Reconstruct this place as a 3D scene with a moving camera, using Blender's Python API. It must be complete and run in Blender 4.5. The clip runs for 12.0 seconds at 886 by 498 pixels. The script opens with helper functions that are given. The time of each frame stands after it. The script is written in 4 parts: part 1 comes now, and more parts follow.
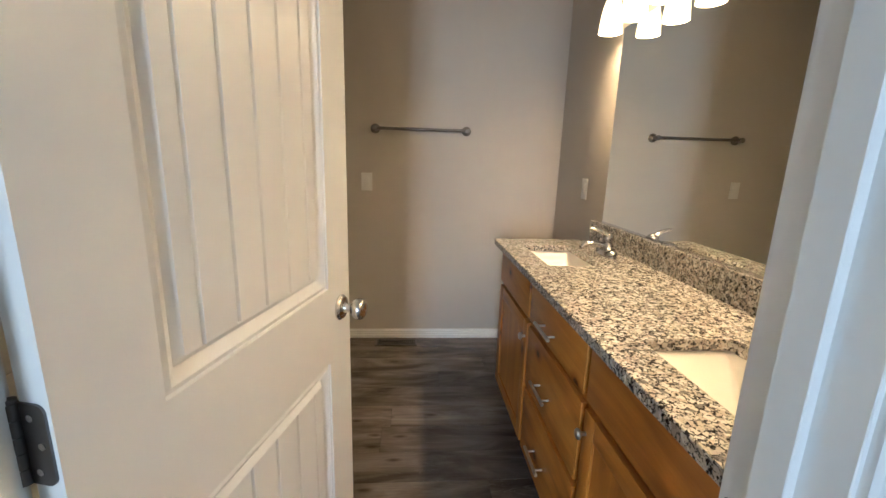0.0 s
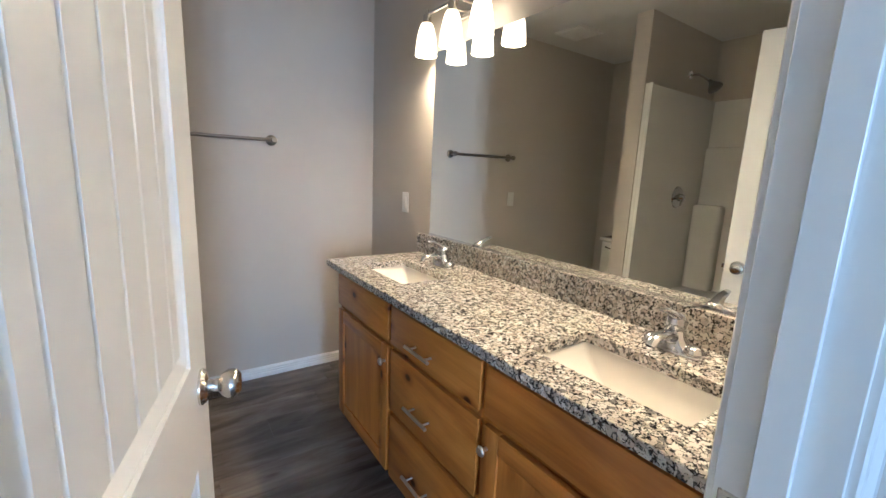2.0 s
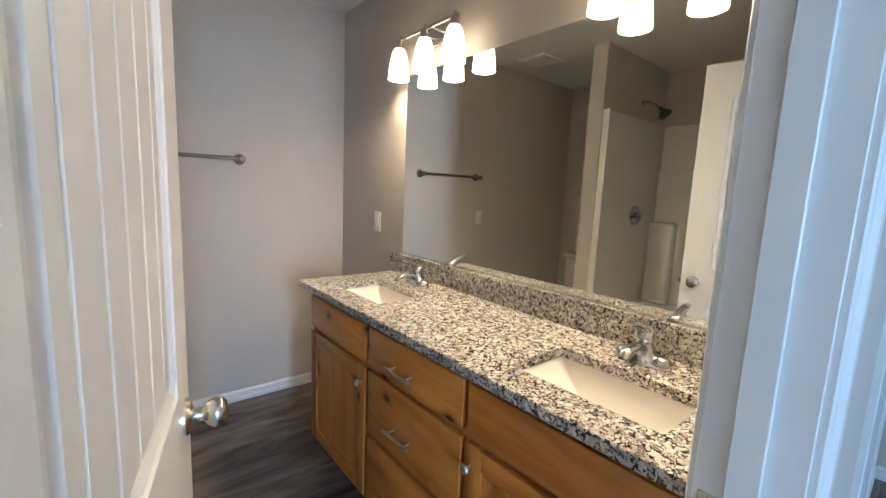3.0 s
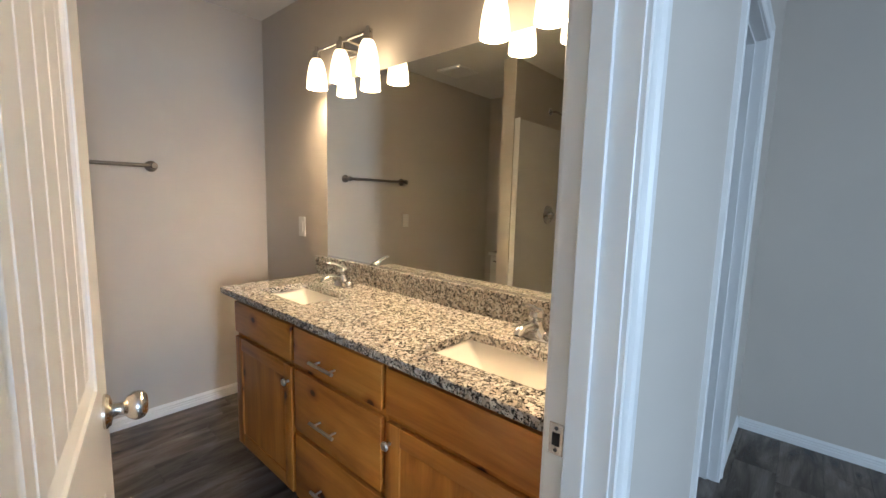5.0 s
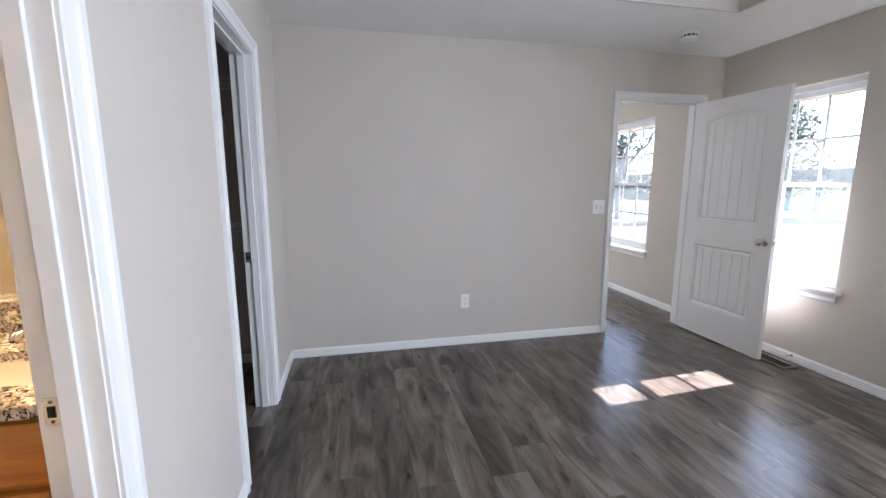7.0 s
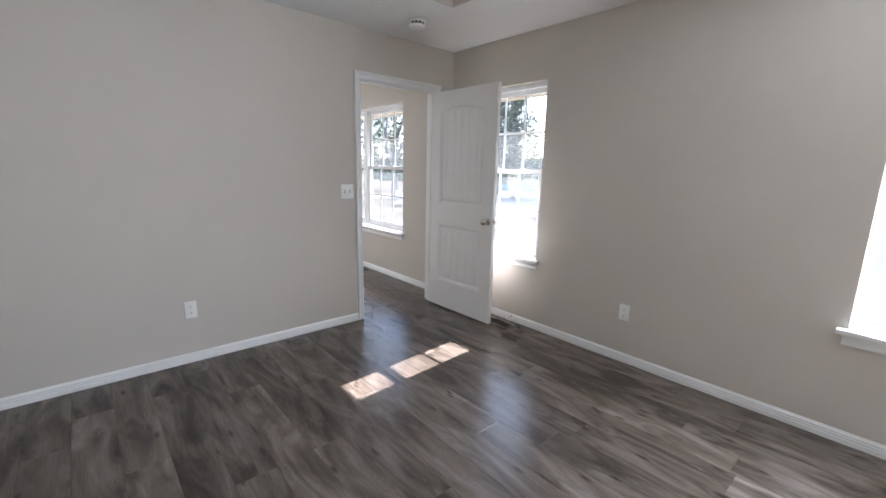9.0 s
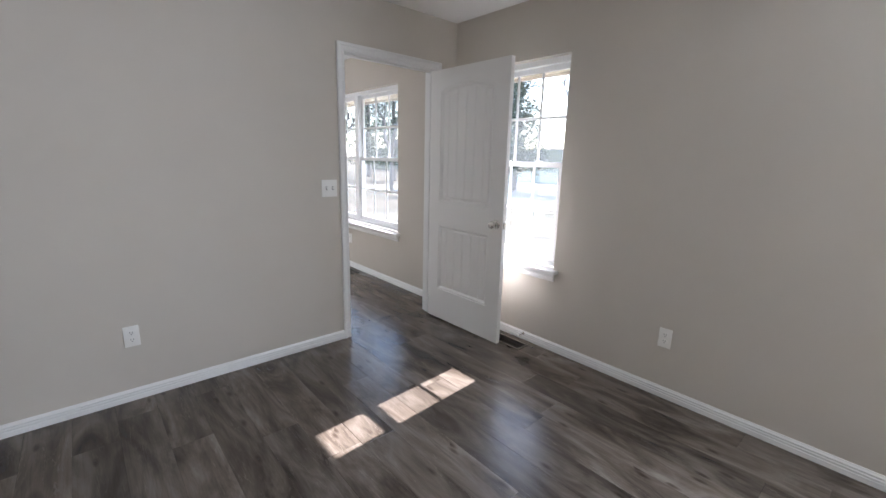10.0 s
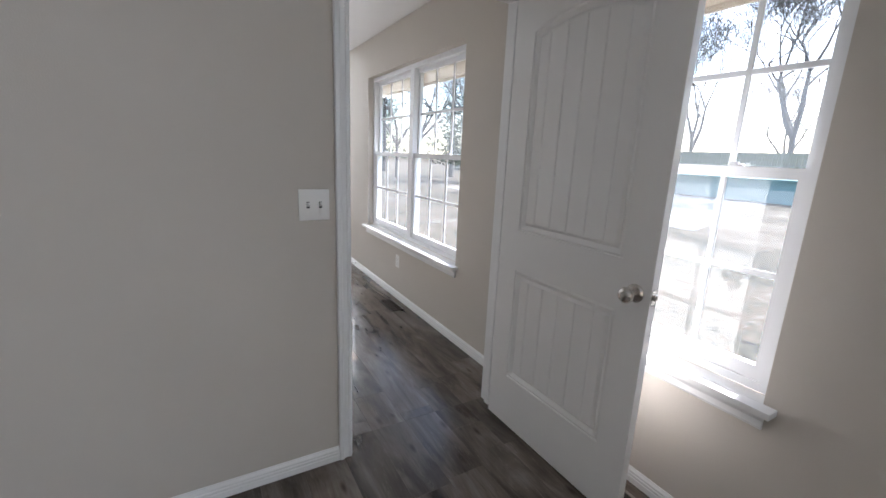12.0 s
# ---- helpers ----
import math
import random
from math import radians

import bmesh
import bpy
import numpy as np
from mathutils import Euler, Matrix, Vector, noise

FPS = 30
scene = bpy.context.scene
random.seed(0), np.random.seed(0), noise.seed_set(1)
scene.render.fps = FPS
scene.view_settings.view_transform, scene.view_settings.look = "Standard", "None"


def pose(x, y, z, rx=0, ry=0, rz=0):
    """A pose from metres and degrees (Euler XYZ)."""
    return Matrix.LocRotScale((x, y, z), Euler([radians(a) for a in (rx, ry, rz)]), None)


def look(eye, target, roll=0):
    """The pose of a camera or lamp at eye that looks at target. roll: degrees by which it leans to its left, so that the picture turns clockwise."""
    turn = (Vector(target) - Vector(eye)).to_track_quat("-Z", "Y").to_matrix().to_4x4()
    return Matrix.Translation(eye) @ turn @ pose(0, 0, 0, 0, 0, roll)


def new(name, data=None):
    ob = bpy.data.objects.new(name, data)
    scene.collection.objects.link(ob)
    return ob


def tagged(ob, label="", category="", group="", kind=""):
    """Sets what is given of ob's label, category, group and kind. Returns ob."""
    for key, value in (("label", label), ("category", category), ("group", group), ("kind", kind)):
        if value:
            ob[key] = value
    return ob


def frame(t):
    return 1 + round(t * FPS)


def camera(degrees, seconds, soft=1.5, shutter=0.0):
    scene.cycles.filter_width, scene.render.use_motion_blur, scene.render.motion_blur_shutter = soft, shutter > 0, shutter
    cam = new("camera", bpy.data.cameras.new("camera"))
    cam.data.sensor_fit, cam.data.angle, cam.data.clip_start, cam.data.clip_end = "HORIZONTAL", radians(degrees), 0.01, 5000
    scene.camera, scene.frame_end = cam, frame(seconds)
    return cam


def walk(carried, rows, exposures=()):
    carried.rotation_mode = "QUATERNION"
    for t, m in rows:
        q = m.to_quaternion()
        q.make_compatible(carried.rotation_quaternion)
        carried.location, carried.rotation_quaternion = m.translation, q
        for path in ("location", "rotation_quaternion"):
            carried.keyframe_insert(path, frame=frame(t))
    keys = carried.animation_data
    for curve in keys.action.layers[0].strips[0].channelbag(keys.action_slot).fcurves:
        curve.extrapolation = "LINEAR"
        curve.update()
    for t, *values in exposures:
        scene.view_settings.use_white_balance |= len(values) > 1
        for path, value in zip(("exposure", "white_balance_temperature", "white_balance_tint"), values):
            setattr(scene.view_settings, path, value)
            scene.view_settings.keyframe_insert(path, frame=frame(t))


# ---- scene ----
cam = camera(94.2, 12.0)
PATH = [
    (0, (0.67, 0.695, 1.3), (0.816, 2.642, 0.867), 1.7),
    (0.5, (0.622, 0.77, 1.283), (1.113, 2.655, 0.831), 1.4),
    (1, (0.583, 0.884, 1.286), (1.339, 2.679, 0.833), 1.7),
    (1.5, (0.522, 0.895, 1.314), (1.492, 2.592, 0.892), 2.3),
    (2, (0.446, 0.885, 1.326), (1.567, 2.501, 0.964), 2.4),
    (2.5, (0.411, 0.893, 1.339), (1.617, 2.459, 1.036), 2.4),
    (4.5, (0.367, 0.835, 1.336), (1.771, 2.238, 1.096), 2.1),
    (5, (0.354, 0.745, 1.337), (1.842, 2.06, 1.094), 1.5),
    (5.5, (0.295, 0.616, 1.323), (1.951, 1.702, 1.046), 0.8),
    (6, (0.247, 0.549, 1.338), (2.104, 1.23, 1.042), -0.0),
    (6.5, (0.174, 0.519, 1.347), (2.145, 0.598, 1.018), -0.4),
    (7, (0.113, 0.447, 1.36), (2.043, 0.027, 1.042), -0.0),
    (7.4, (0.102, 0.407, 1.373), (1.931, -0.332, 1.045), 0.4),
    (7.7, (0.099, 0.379, 1.375), (1.836, -0.548, 1.022), 0.6),
    (9.3, (0.312, -0.051, 1.367), (1.755, -1.376, 0.964), 1.4),
    (9.5, (0.404, -0.108, 1.363), (1.837, -1.44, 0.948), 1.4),
    (10, (0.644, -0.326, 1.381), (2.105, -1.621, 0.947), 1.4),
    (10.5, (0.904, -0.578, 1.369), (2.408, -1.82, 0.93), 1.6),
    (11, (1.181, -0.821, 1.354), (2.743, -1.99, 0.911), 1.8),
    (11.2, (1.303, -0.915, 1.347), (2.896, -2.044, 0.913), 1.8),
    (11.5, (1.479, -1.04, 1.345), (3.104, -2.122, 0.91), 2.2),
    (12, (1.75, -1.29, 1.357), (3.434, -2.273, 0.913), 2.5),
]
EXPOSURES = [
    (0.0, 2.22, 5300, 6), (0.5, 2.3, 4900, 6), (1.5, 2.45, 4500, 5), (2.5, 2.35, 4600, 6), (4.5, 2.28, 5000, 6), (5.2, 2.42, 5350, 9),
    (6.2, 2.75, 5900, 17), (7.5, 2.9, 6150, 20), (9.5, 2.6, 6300, 18), (10.5, 2.5, 6300, 18), (12.0, 2.15, 6300, 18),
]
walk(cam, [(t, look(eye, target, roll)) for t, eye, target, roll in PATH], EXPOSURES)

# ---- world and sun ----
TO_SUN = Vector((0.069, -1.0, 0.885))
world = bpy.data.worlds.new("sky")
scene.world = world
world.use_nodes = True
wn = world.node_tree.nodes
sky = wn.new("ShaderNodeTexSky")
sky.sky_type = "NISHITA"
sky.sun_disc = False
sky.sun_elevation = math.atan2(0.885, 1.0024)
sky.sun_rotation = radians(176)
wn["Background"].inputs[1].default_value = 0.15
world.node_tree.links.new(sky.outputs[0], wn["Background"].inputs[0])
sun = new("sun", bpy.data.lights.new("sun", "SUN"))
sun.data.energy, sun.data.angle, sun.data.color = 5.0, radians(0.5), (1.0, 0.985, 0.955)
sun.matrix_basis = look(TO_SUN * 20, (0, 0, 0))


# added area lamps in two window openings, boosting the sky light indoors
def sky_fill_lamp(x0, x1, z0, z1, watts):
    lamp = new("added_sky_fill", bpy.data.lights.new("added_sky_fill", "AREA"))
    lamp.data.shape, lamp.data.size, lamp.data.size_y = "RECTANGLE", x1 - x0, z1 - z0
    lamp.data.energy, lamp.data.color = watts, (0.80, 0.91, 1.0)
    lamp.matrix_basis = look(((x0 + x1) / 2, -2.985, (z0 + z1) / 2), ((x0 + x1) / 2, 0, (z0 + z1) / 2))


sky_fill_lamp(-0.41, 0.24, 0.68, 2.00, 21)
# this lamp sits in an added window, out of view
sky_fill_lamp(7.06, 8.74, 0.66, 2.02, 72)


# ---- materials ----
def material(name, color=(0.8, 0.8, 0.8), rough=0.5, metal=0.0):
    m = bpy.data.materials.new(name)
    m.use_nodes = True
    p = m.node_tree.nodes["Principled BSDF"]
    p.inputs["Base Color"].default_value = (*color, 1)
    p.inputs["Roughness"].default_value = rough
    p.inputs["Metallic"].default_value = metal
    return m, m.node_tree.nodes, m.node_tree.links, p


def ramp(nodes, stops):
    r = nodes.new("ShaderNodeValToRGB")
    e = r.color_ramp.elements
    while len(e) < len(stops):
        e.new(0.5)
    for el, (pos, col) in zip(e, stops):
        el.position = pos
        el.color = (*col, 1)
    return r


def coords(nodes, links, scale=(1, 1, 1), shift=None):
    g = nodes.new("ShaderNodeNewGeometry")
    mp = nodes.new("ShaderNodeMapping")
    mp.inputs["Scale"].default_value = scale
    links.new(g.outputs["Position"], mp.inputs["Vector"])
    if shift is not None:
        links.new(shift, mp.inputs["Location"])
    return mp.outputs[0]


def noise_tex(nodes, links, vec, scale, detail=4, rough=0.5, distortion=0.0):
    n = nodes.new("ShaderNodeTexNoise")
    n.inputs["Scale"].default_value = scale
    n.inputs["Detail"].default_value = detail
    n.inputs["Roughness"].default_value = rough
    n.inputs["Distortion"].default_value = distortion
    links.new(vec, n.inputs["Vector"])
    return n.outputs["Fac"]


def bump(nodes, links, p, height, strength, dist=0.002):
    b = nodes.new("ShaderNodeBump")
    b.inputs["Strength"].default_value = strength
    b.inputs["Distance"].default_value = dist
    links.new(height, b.inputs["Height"])
    links.new(b.outputs[0], p.inputs["Normal"])


def math_node(nodes, links, op, a, b):
    n = nodes.new("ShaderNodeMath")
    n.operation = op
    for i, v in enumerate((a, b)):
        if isinstance(v, (int, float)):
            n.inputs[i].default_value = v
        else:
            links.new(v, n.inputs[i])
    return n.outputs[0]


def mix_color(nodes, links, fac, a, b, mode="MIX"):
    n = nodes.new("ShaderNodeMix")
    n.data_type = "RGBA"
    n.blend_type = mode
    for key, v in ((0, fac), (6, a), (7, b)):
        if isinstance(v, (int, float)):
            n.inputs[key].default_value = v
        elif isinstance(v, tuple):
            n.inputs[key].default_value = (*v, 1)
        else:
            links.new(v, n.inputs[key])
    return n.outputs[2]


def painted(name, color, rough, peel, mottle=0.03, scale=260):
    """Rolled paint: fine relief, faint mottling of tone and gloss."""
    m, n, l, p = material(name, color, rough)
    v = coords(n, l)
    big = noise_tex(n, l, v, 1.7, 3)
    lo = tuple(c * (1 - mottle) for c in color)
    hi = tuple(min(1, c * (1 + mottle)) for c in color)
    r = ramp(n, [(0.3, lo), (0.7, hi)])
    l.new(big, r.inputs[0])
    l.new(r.outputs[0], p.inputs["Base Color"])
    fine = noise_tex(n, l, v, scale, 3)
    bump(n, l, p, fine, peel, 0.001)
    return m


WALL = painted("greige_wall_paint", (0.570, 0.526, 0.470), 0.75, 0.35, 0.02, 220)
CEIL = painted("white_ceiling_paint", (0.78, 0.77, 0.75), 0.9, 0.5, 0.02, 150)
TRIM = painted("white_semi_gloss_trim", (0.80, 0.80, 0.79), 0.28, 0.06, 0.015, 120)
DOORP = painted("white_door_paint", (0.80, 0.79, 0.77), 0.30, 0.10, 0.015, 300)
VINYL = painted("white_vinyl", (0.80, 0.81, 0.82), 0.35, 0.02, 0.01, 80)
PLASTIC = painted("white_plastic", (0.82, 0.81, 0.78), 0.35, 0.02, 0.01, 90)
ACRYLIC = painted("white_acrylic", (0.80, 0.79, 0.76), 0.12, 0.01, 0.01, 20)
CERAMIC = painted("white_ceramic", (0.86, 0.83, 0.77), 0.10, 0.01, 0.01, 20)
# near-black colour stands in for the shade inside slots, holes and vent gaps
DARK = material("slot_shade_black", (0.015, 0.014, 0.013), 0.7)[0]
BROWN_METAL = painted("brown_register_paint", (0.035, 0.025, 0.018), 0.45, 0.05, 0.2, 60)
# the same brown paint, lightened to imitate strong light on one register frame
LIT_BROWN_METAL = painted("lit_brown_register_paint", (0.24, 0.205, 0.17), 0.45, 0.05, 0.1, 60)
CHROME = material("chrome", (0.64, 0.64, 0.65), 0.08, 1.0)[0]
STEEL_WIRE = painted("white_coated_wire", (0.75, 0.75, 0.75), 0.4, 0.01, 0.01, 50)
RUBBER = material("white_rubber", (0.7, 0.7, 0.68), 0.7)[0]


def make_nickel():
    m, n, l, p = material("brushed_nickel", (0.62, 0.59, 0.55), 0.26, 1.0)
    v = coords(n, l, (1, 1, 14))
    f = noise_tex(n, l, v, 180, 2)
    r = ramp(n, [(0.3, (0.16, 0.16, 0.16)), (0.7, (0.30, 0.30, 0.30))])
    l.new(f, r.inputs[0])
    l.new(r.outputs[0], p.inputs["Roughness"])
    return m


NICKEL = make_nickel()
PULL = material("satin_chrome", (0.84, 0.83, 0.81), 0.33, 1.0)[0]
DARK_NICKEL = material("dark_brushed_nickel", (0.27, 0.245, 0.22), 0.28, 1.0)[0]
HINGE = material("dark_pewter_hinge", (0.16, 0.155, 0.155), 0.38, 1.0)[0]


def make_planks():
    """Grey-brown oak-look vinyl plank, grain along x, a different cut on every plank."""
    m, n, l, p = material("vinyl_plank", rough=0.38)
    info = n.new("ShaderNodeObjectInfo")
    off = n.new("ShaderNodeCombineXYZ")
    sh = math_node(n, l, "MULTIPLY", info.outputs["Random"], 37.0)
    sh2 = math_node(n, l, "MULTIPLY", info.outputs["Random"], 91.0)
    l.new(sh, off.inputs[0])
    l.new(sh2, off.inputs[1])
    l.new(sh, off.inputs[2])
    v1 = coords(n, l, (1.3, 5.0, 1), off.outputs[0])
    cloud = noise_tex(n, l, v1, 1.5, 6, 0.55, 1.0)
    v2 = coords(n, l, (2.0, 90, 1), off.outputs[0])
    grain = noise_tex(n, l, v2, 2.2, 6, 0.7, 0.3)
    v3 = coords(n, l, (1.8, 15, 1), off.outputs[0])
    streak = noise_tex(n, l, v3, 1.3, 5, 0.6, 1.2)
    base = ramp(n, [(0.27, (0.030, 0.0225, 0.0175)), (0.42, (0.084, 0.0655, 0.052)), (0.55, (0.143, 0.1165, 0.096)), (0.75, (0.245, 0.209, 0.180))])
    l.new(cloud, base.inputs[0])
    g = ramp(n, [(0.32, (0.62, 0.62, 0.62)), (0.62, (1.12, 1.12, 1.12))])
    l.new(grain, g.inputs[0])
    c = mix_color(n, l, 0.45, base.outputs[0], g.outputs[0], "MULTIPLY")
    k = ramp(n, [(0.28, (0.30, 0.26, 0.23)), (0.46, (1, 1, 1))])
    l.new(streak, k.inputs[0])
    c = mix_color(n, l, 0.5, c, k.outputs[0], "MULTIPLY")
    # pale curling figure along the cathedral grain
    v4 = coords(n, l, (0.9, 7.0, 1), off.outputs[0])
    figure = noise_tex(n, l, v4, 2.2, 3, 0.55, 2.6)
    rings = math_node(n, l, "PINGPONG", math_node(n, l, "MULTIPLY", figure, 6.0), 0.5)
    fr = ramp(n, [(0.36, (0, 0, 0)), (0.47, (1, 1, 1))])
    l.new(rings, fr.inputs[0])
    where = ramp(n, [(0.50, (0, 0, 0)), (0.66, (0.4, 0.4, 0.4))])
    l.new(streak, where.inputs[0])
    wm = mix_color(n, l, 1.0, fr.outputs[0], where.outputs[0], "MULTIPLY")
    c = mix_color(n, l, wm, c, (0.27, 0.235, 0.205))
    # small dark knots
    vk = coords(n, l, (3.4, 10.0, 1), off.outputs[0])
    kn = n.new("ShaderNodeTexVoronoi")
    kn.voronoi_dimensions = "2D"
    kn.inputs["Scale"].default_value = 1.0
    l.new(vk, kn.inputs["Vector"])
    km = ramp(n, [(0.0, (0.12, 0.09, 0.07)), (0.05, (0.30, 0.24, 0.20)), (0.15, (1, 1, 1))])
    l.new(kn.outputs["Distance"], km.inputs[0])
    ks = n.new("ShaderNodeSeparateColor")
    l.new(kn.outputs["Color"], ks.inputs[0])
    some = math_node(n, l, "MULTIPLY", math_node(n, l, "GREATER_THAN", ks.outputs[0], 0.72), 0.75)
    c = mix_color(n, l, some, c, km.outputs[0], "MULTIPLY")
    tone = n.new("ShaderNodeMapRange")
    tone.inputs[3].default_value, tone.inputs[4].default_value = 0.72, 1.22
    l.new(info.outputs["Random"], tone.inputs[0])
    tc = n.new("ShaderNodeCombineColor")
    for i in range(3):
        l.new(tone.outputs[0], tc.inputs[i])
    c = mix_color(n, l, 1.0, c, tc.outputs[0], "MULTIPLY")
    l.new(c, p.inputs["Base Color"])
    rr = n.new("ShaderNodeMapRange")
    rr.inputs[3].default_value, rr.inputs[4].default_value = 0.17, 0.31
    l.new(cloud, rr.inputs[0])
    l.new(rr.outputs[0], p.inputs["Roughness"])
    bump(n, l, p, grain, 0.25, 0.0015)
    return m


PLANK = make_planks()
SUBFLOOR = material("dark_underlay", (0.02, 0.018, 0.016), 0.9)[0]


def make_granite():
    m, n, l, p = material("speckled_granite", rough=0.12)
    v = coords(n, l)
    def cells(scale, seed):
        mp = n.new("ShaderNodeMapping")
        mp.inputs["Location"].default_value = (seed, seed * 2, seed * 3)
        l.new(v, mp.inputs["Vector"])
        wob = n.new("ShaderNodeTexNoise")
        wob.inputs["Scale"].default_value = scale * 0.8
        l.new(mp.outputs[0], wob.inputs["Vector"])
        add = n.new("ShaderNodeVectorMath")
        add.operation = "MULTIPLY_ADD"
        add.inputs[1].default_value = (0.012, 0.012, 0.012)
        l.new(wob.outputs["Color"], add.inputs[0])
        l.new(mp.outputs[0], add.inputs[2])
        vo = n.new("ShaderNodeTexVoronoi")
        vo.inputs["Scale"].default_value = scale
        l.new(add.outputs[0], vo.inputs["Vector"])
        return vo.outputs["Color"], vo.outputs["Distance"]
    c1, _ = cells(82, 1.3)
    sep = n.new("ShaderNodeSeparateColor")
    l.new(c1, sep.inputs[0])
    body = ramp(n, [(0.0, (0.47, 0.42, 0.355)), (0.24, (0.56, 0.525, 0.465)), (0.55, (0.64, 0.615, 0.565)), (0.82, (0.40, 0.365, 0.32)), (0.95, (0.19, 0.18, 0.17))])
    body.color_ramp.interpolation = "CONSTANT"
    l.new(sep.outputs[0], body.inputs[0])
    # dark mica between the pale grains, thicker in some places
    mp = n.new("ShaderNodeMapping")
    mp.inputs["Location"].default_value = (1.3, 2.6, 3.9)
    l.new(v, mp.inputs["Vector"])
    wob = n.new("ShaderNodeTexNoise")
    wob.inputs["Scale"].default_value = 66
    l.new(mp.outputs[0], wob.inputs["Vector"])
    add = n.new("ShaderNodeVectorMath")
    add.operation = "MULTIPLY_ADD"
    add.inputs[1].default_value = (0.012, 0.012, 0.012)
    l.new(wob.outputs["Color"], add.inputs[0])
    l.new(mp.outputs[0], add.inputs[2])
    edge = n.new("ShaderNodeTexVoronoi")
    edge.feature = "DISTANCE_TO_EDGE"
    edge.inputs["Scale"].default_value = 82
    l.new(add.outputs[0], edge.inputs["Vector"])
    width = noise_tex(n, l, v, 74, 4, 0.7, 0.4)
    seam = math_node(n, l, "LESS_THAN", edge.outputs["Distance"], math_node(n, l, "MULTIPLY", math_node(n, l, "SUBTRACT", width, 0.46), 0.9))
    c2, _ = cells(170, 4.1)
    sep2 = n.new("ShaderNodeSeparateColor")
    l.new(c2, sep2.inputs[0])
    patch = noise_tex(n, l, v, 52, 4, 0.7, 0.6)
    pick = math_node(n, l, "ADD", math_node(n, l, "MULTIPLY", sep2.outputs[0], 0.42), math_node(n, l, "MULTIPLY", patch, 0.9))
    blob = math_node(n, l, "LESS_THAN", pick, 0.515)
    mask = math_node(n, l, "MAXIMUM", seam, blob)
    dark = ramp(n, [(0.0, (0.014, 0.014, 0.016)), (0.5, (0.045, 0.043, 0.042)), (0.8, (0.13, 0.125, 0.115))])
    dark.color_ramp.interpolation = "CONSTANT"
    l.new(sep2.outputs[1], dark.inputs[0])
    c = mix_color(n, l, mask, body.outputs[0], dark.outputs[0])
    l.new(c, p.inputs["Base Color"])
    return m


GRANITE = make_granite()


def make_alder(name, axis):
    """Knotty alder with a honey stain; the grain runs along the given axis."""
    m, n, l, p = material(name, rough=0.33)
    info = n.new("ShaderNodeObjectInfo")
    off = n.new("ShaderNodeCombineXYZ")
    sh = math_node(n, l, "MULTIPLY", info.outputs["Random"], 23.0)
    l.new(sh, off.inputs[0])
    l.new(sh, off.inputs[1])
    l.new(sh, off.inputs[2])
    s = [9.0, 9.0, 9.0]
    s[axis] = 1.1
    v = coords(n, l, tuple(s), off.outputs[0])
    cloud = noise_tex(n, l, v, 1.0, 4, 0.55, 1.6)
    s2 = [70.0, 70.0, 70.0]
    s2[axis] = 2.5
    fine = noise_tex(n, l, coords(n, l, tuple(s2), off.outputs[0]), 1.4, 4, 0.6)
    base = ramp(n, [(0.25, (0.28, 0.088, 0.011)), (0.48, (0.47, 0.182, 0.027)), (0.62, (0.55, 0.232, 0.038)), (0.8, (0.60, 0.285, 0.06))])
    l.new(cloud, base.inputs[0])
    g = ramp(n, [(0.3, (0.86, 0.83, 0.80)), (0.7, (1.05, 1.05, 1.05))])
    l.new(fine, g.inputs[0])
    c = mix_color(n, l, 0.8, base.outputs[0], g.outputs[0], "MULTIPLY")
    sp = n.new("ShaderNodeSeparateXYZ")
    l.new(coords(n, l, (1, 1, 1), off.outputs[0]), sp.inputs[0])
    cb = n.new("ShaderNodeCombineXYZ")
    l.new(math_node(n, l, "MULTIPLY", sp.outputs[1], 0.7 if axis == 1 else 1.0), cb.inputs[0])
    l.new(math_node(n, l, "MULTIPLY", sp.outputs[2], 0.7 if axis == 2 else 1.0), cb.inputs[1])
    vk = cb.outputs[0]
    kn = n.new("ShaderNodeTexVoronoi")
    kn.voronoi_dimensions = "2D"
    kn.inputs["Scale"].default_value = 4.2
    kn.inputs["Randomness"].default_value = 1.0
    l.new(vk, kn.inputs["Vector"])
    km = ramp(n, [(0.0, (0.06, 0.03, 0.02)), (0.040, (0.14, 0.07, 0.04)), (0.062, (0.66, 0.50, 0.38)), (0.15, (1, 1, 1))])
    l.new(kn.outputs["Distance"], km.inputs[0])
    c = mix_color(n, l, 1.0, c, km.outputs[0], "MULTIPLY")
    l.new(c, p.inputs["Base Color"])
    bump(n, l, p, fine, 0.08, 0.001)
    return m


ALDER_Y = make_alder("honey_alder_across", 1)
ALDER_Z = make_alder("honey_alder_upright", 2)


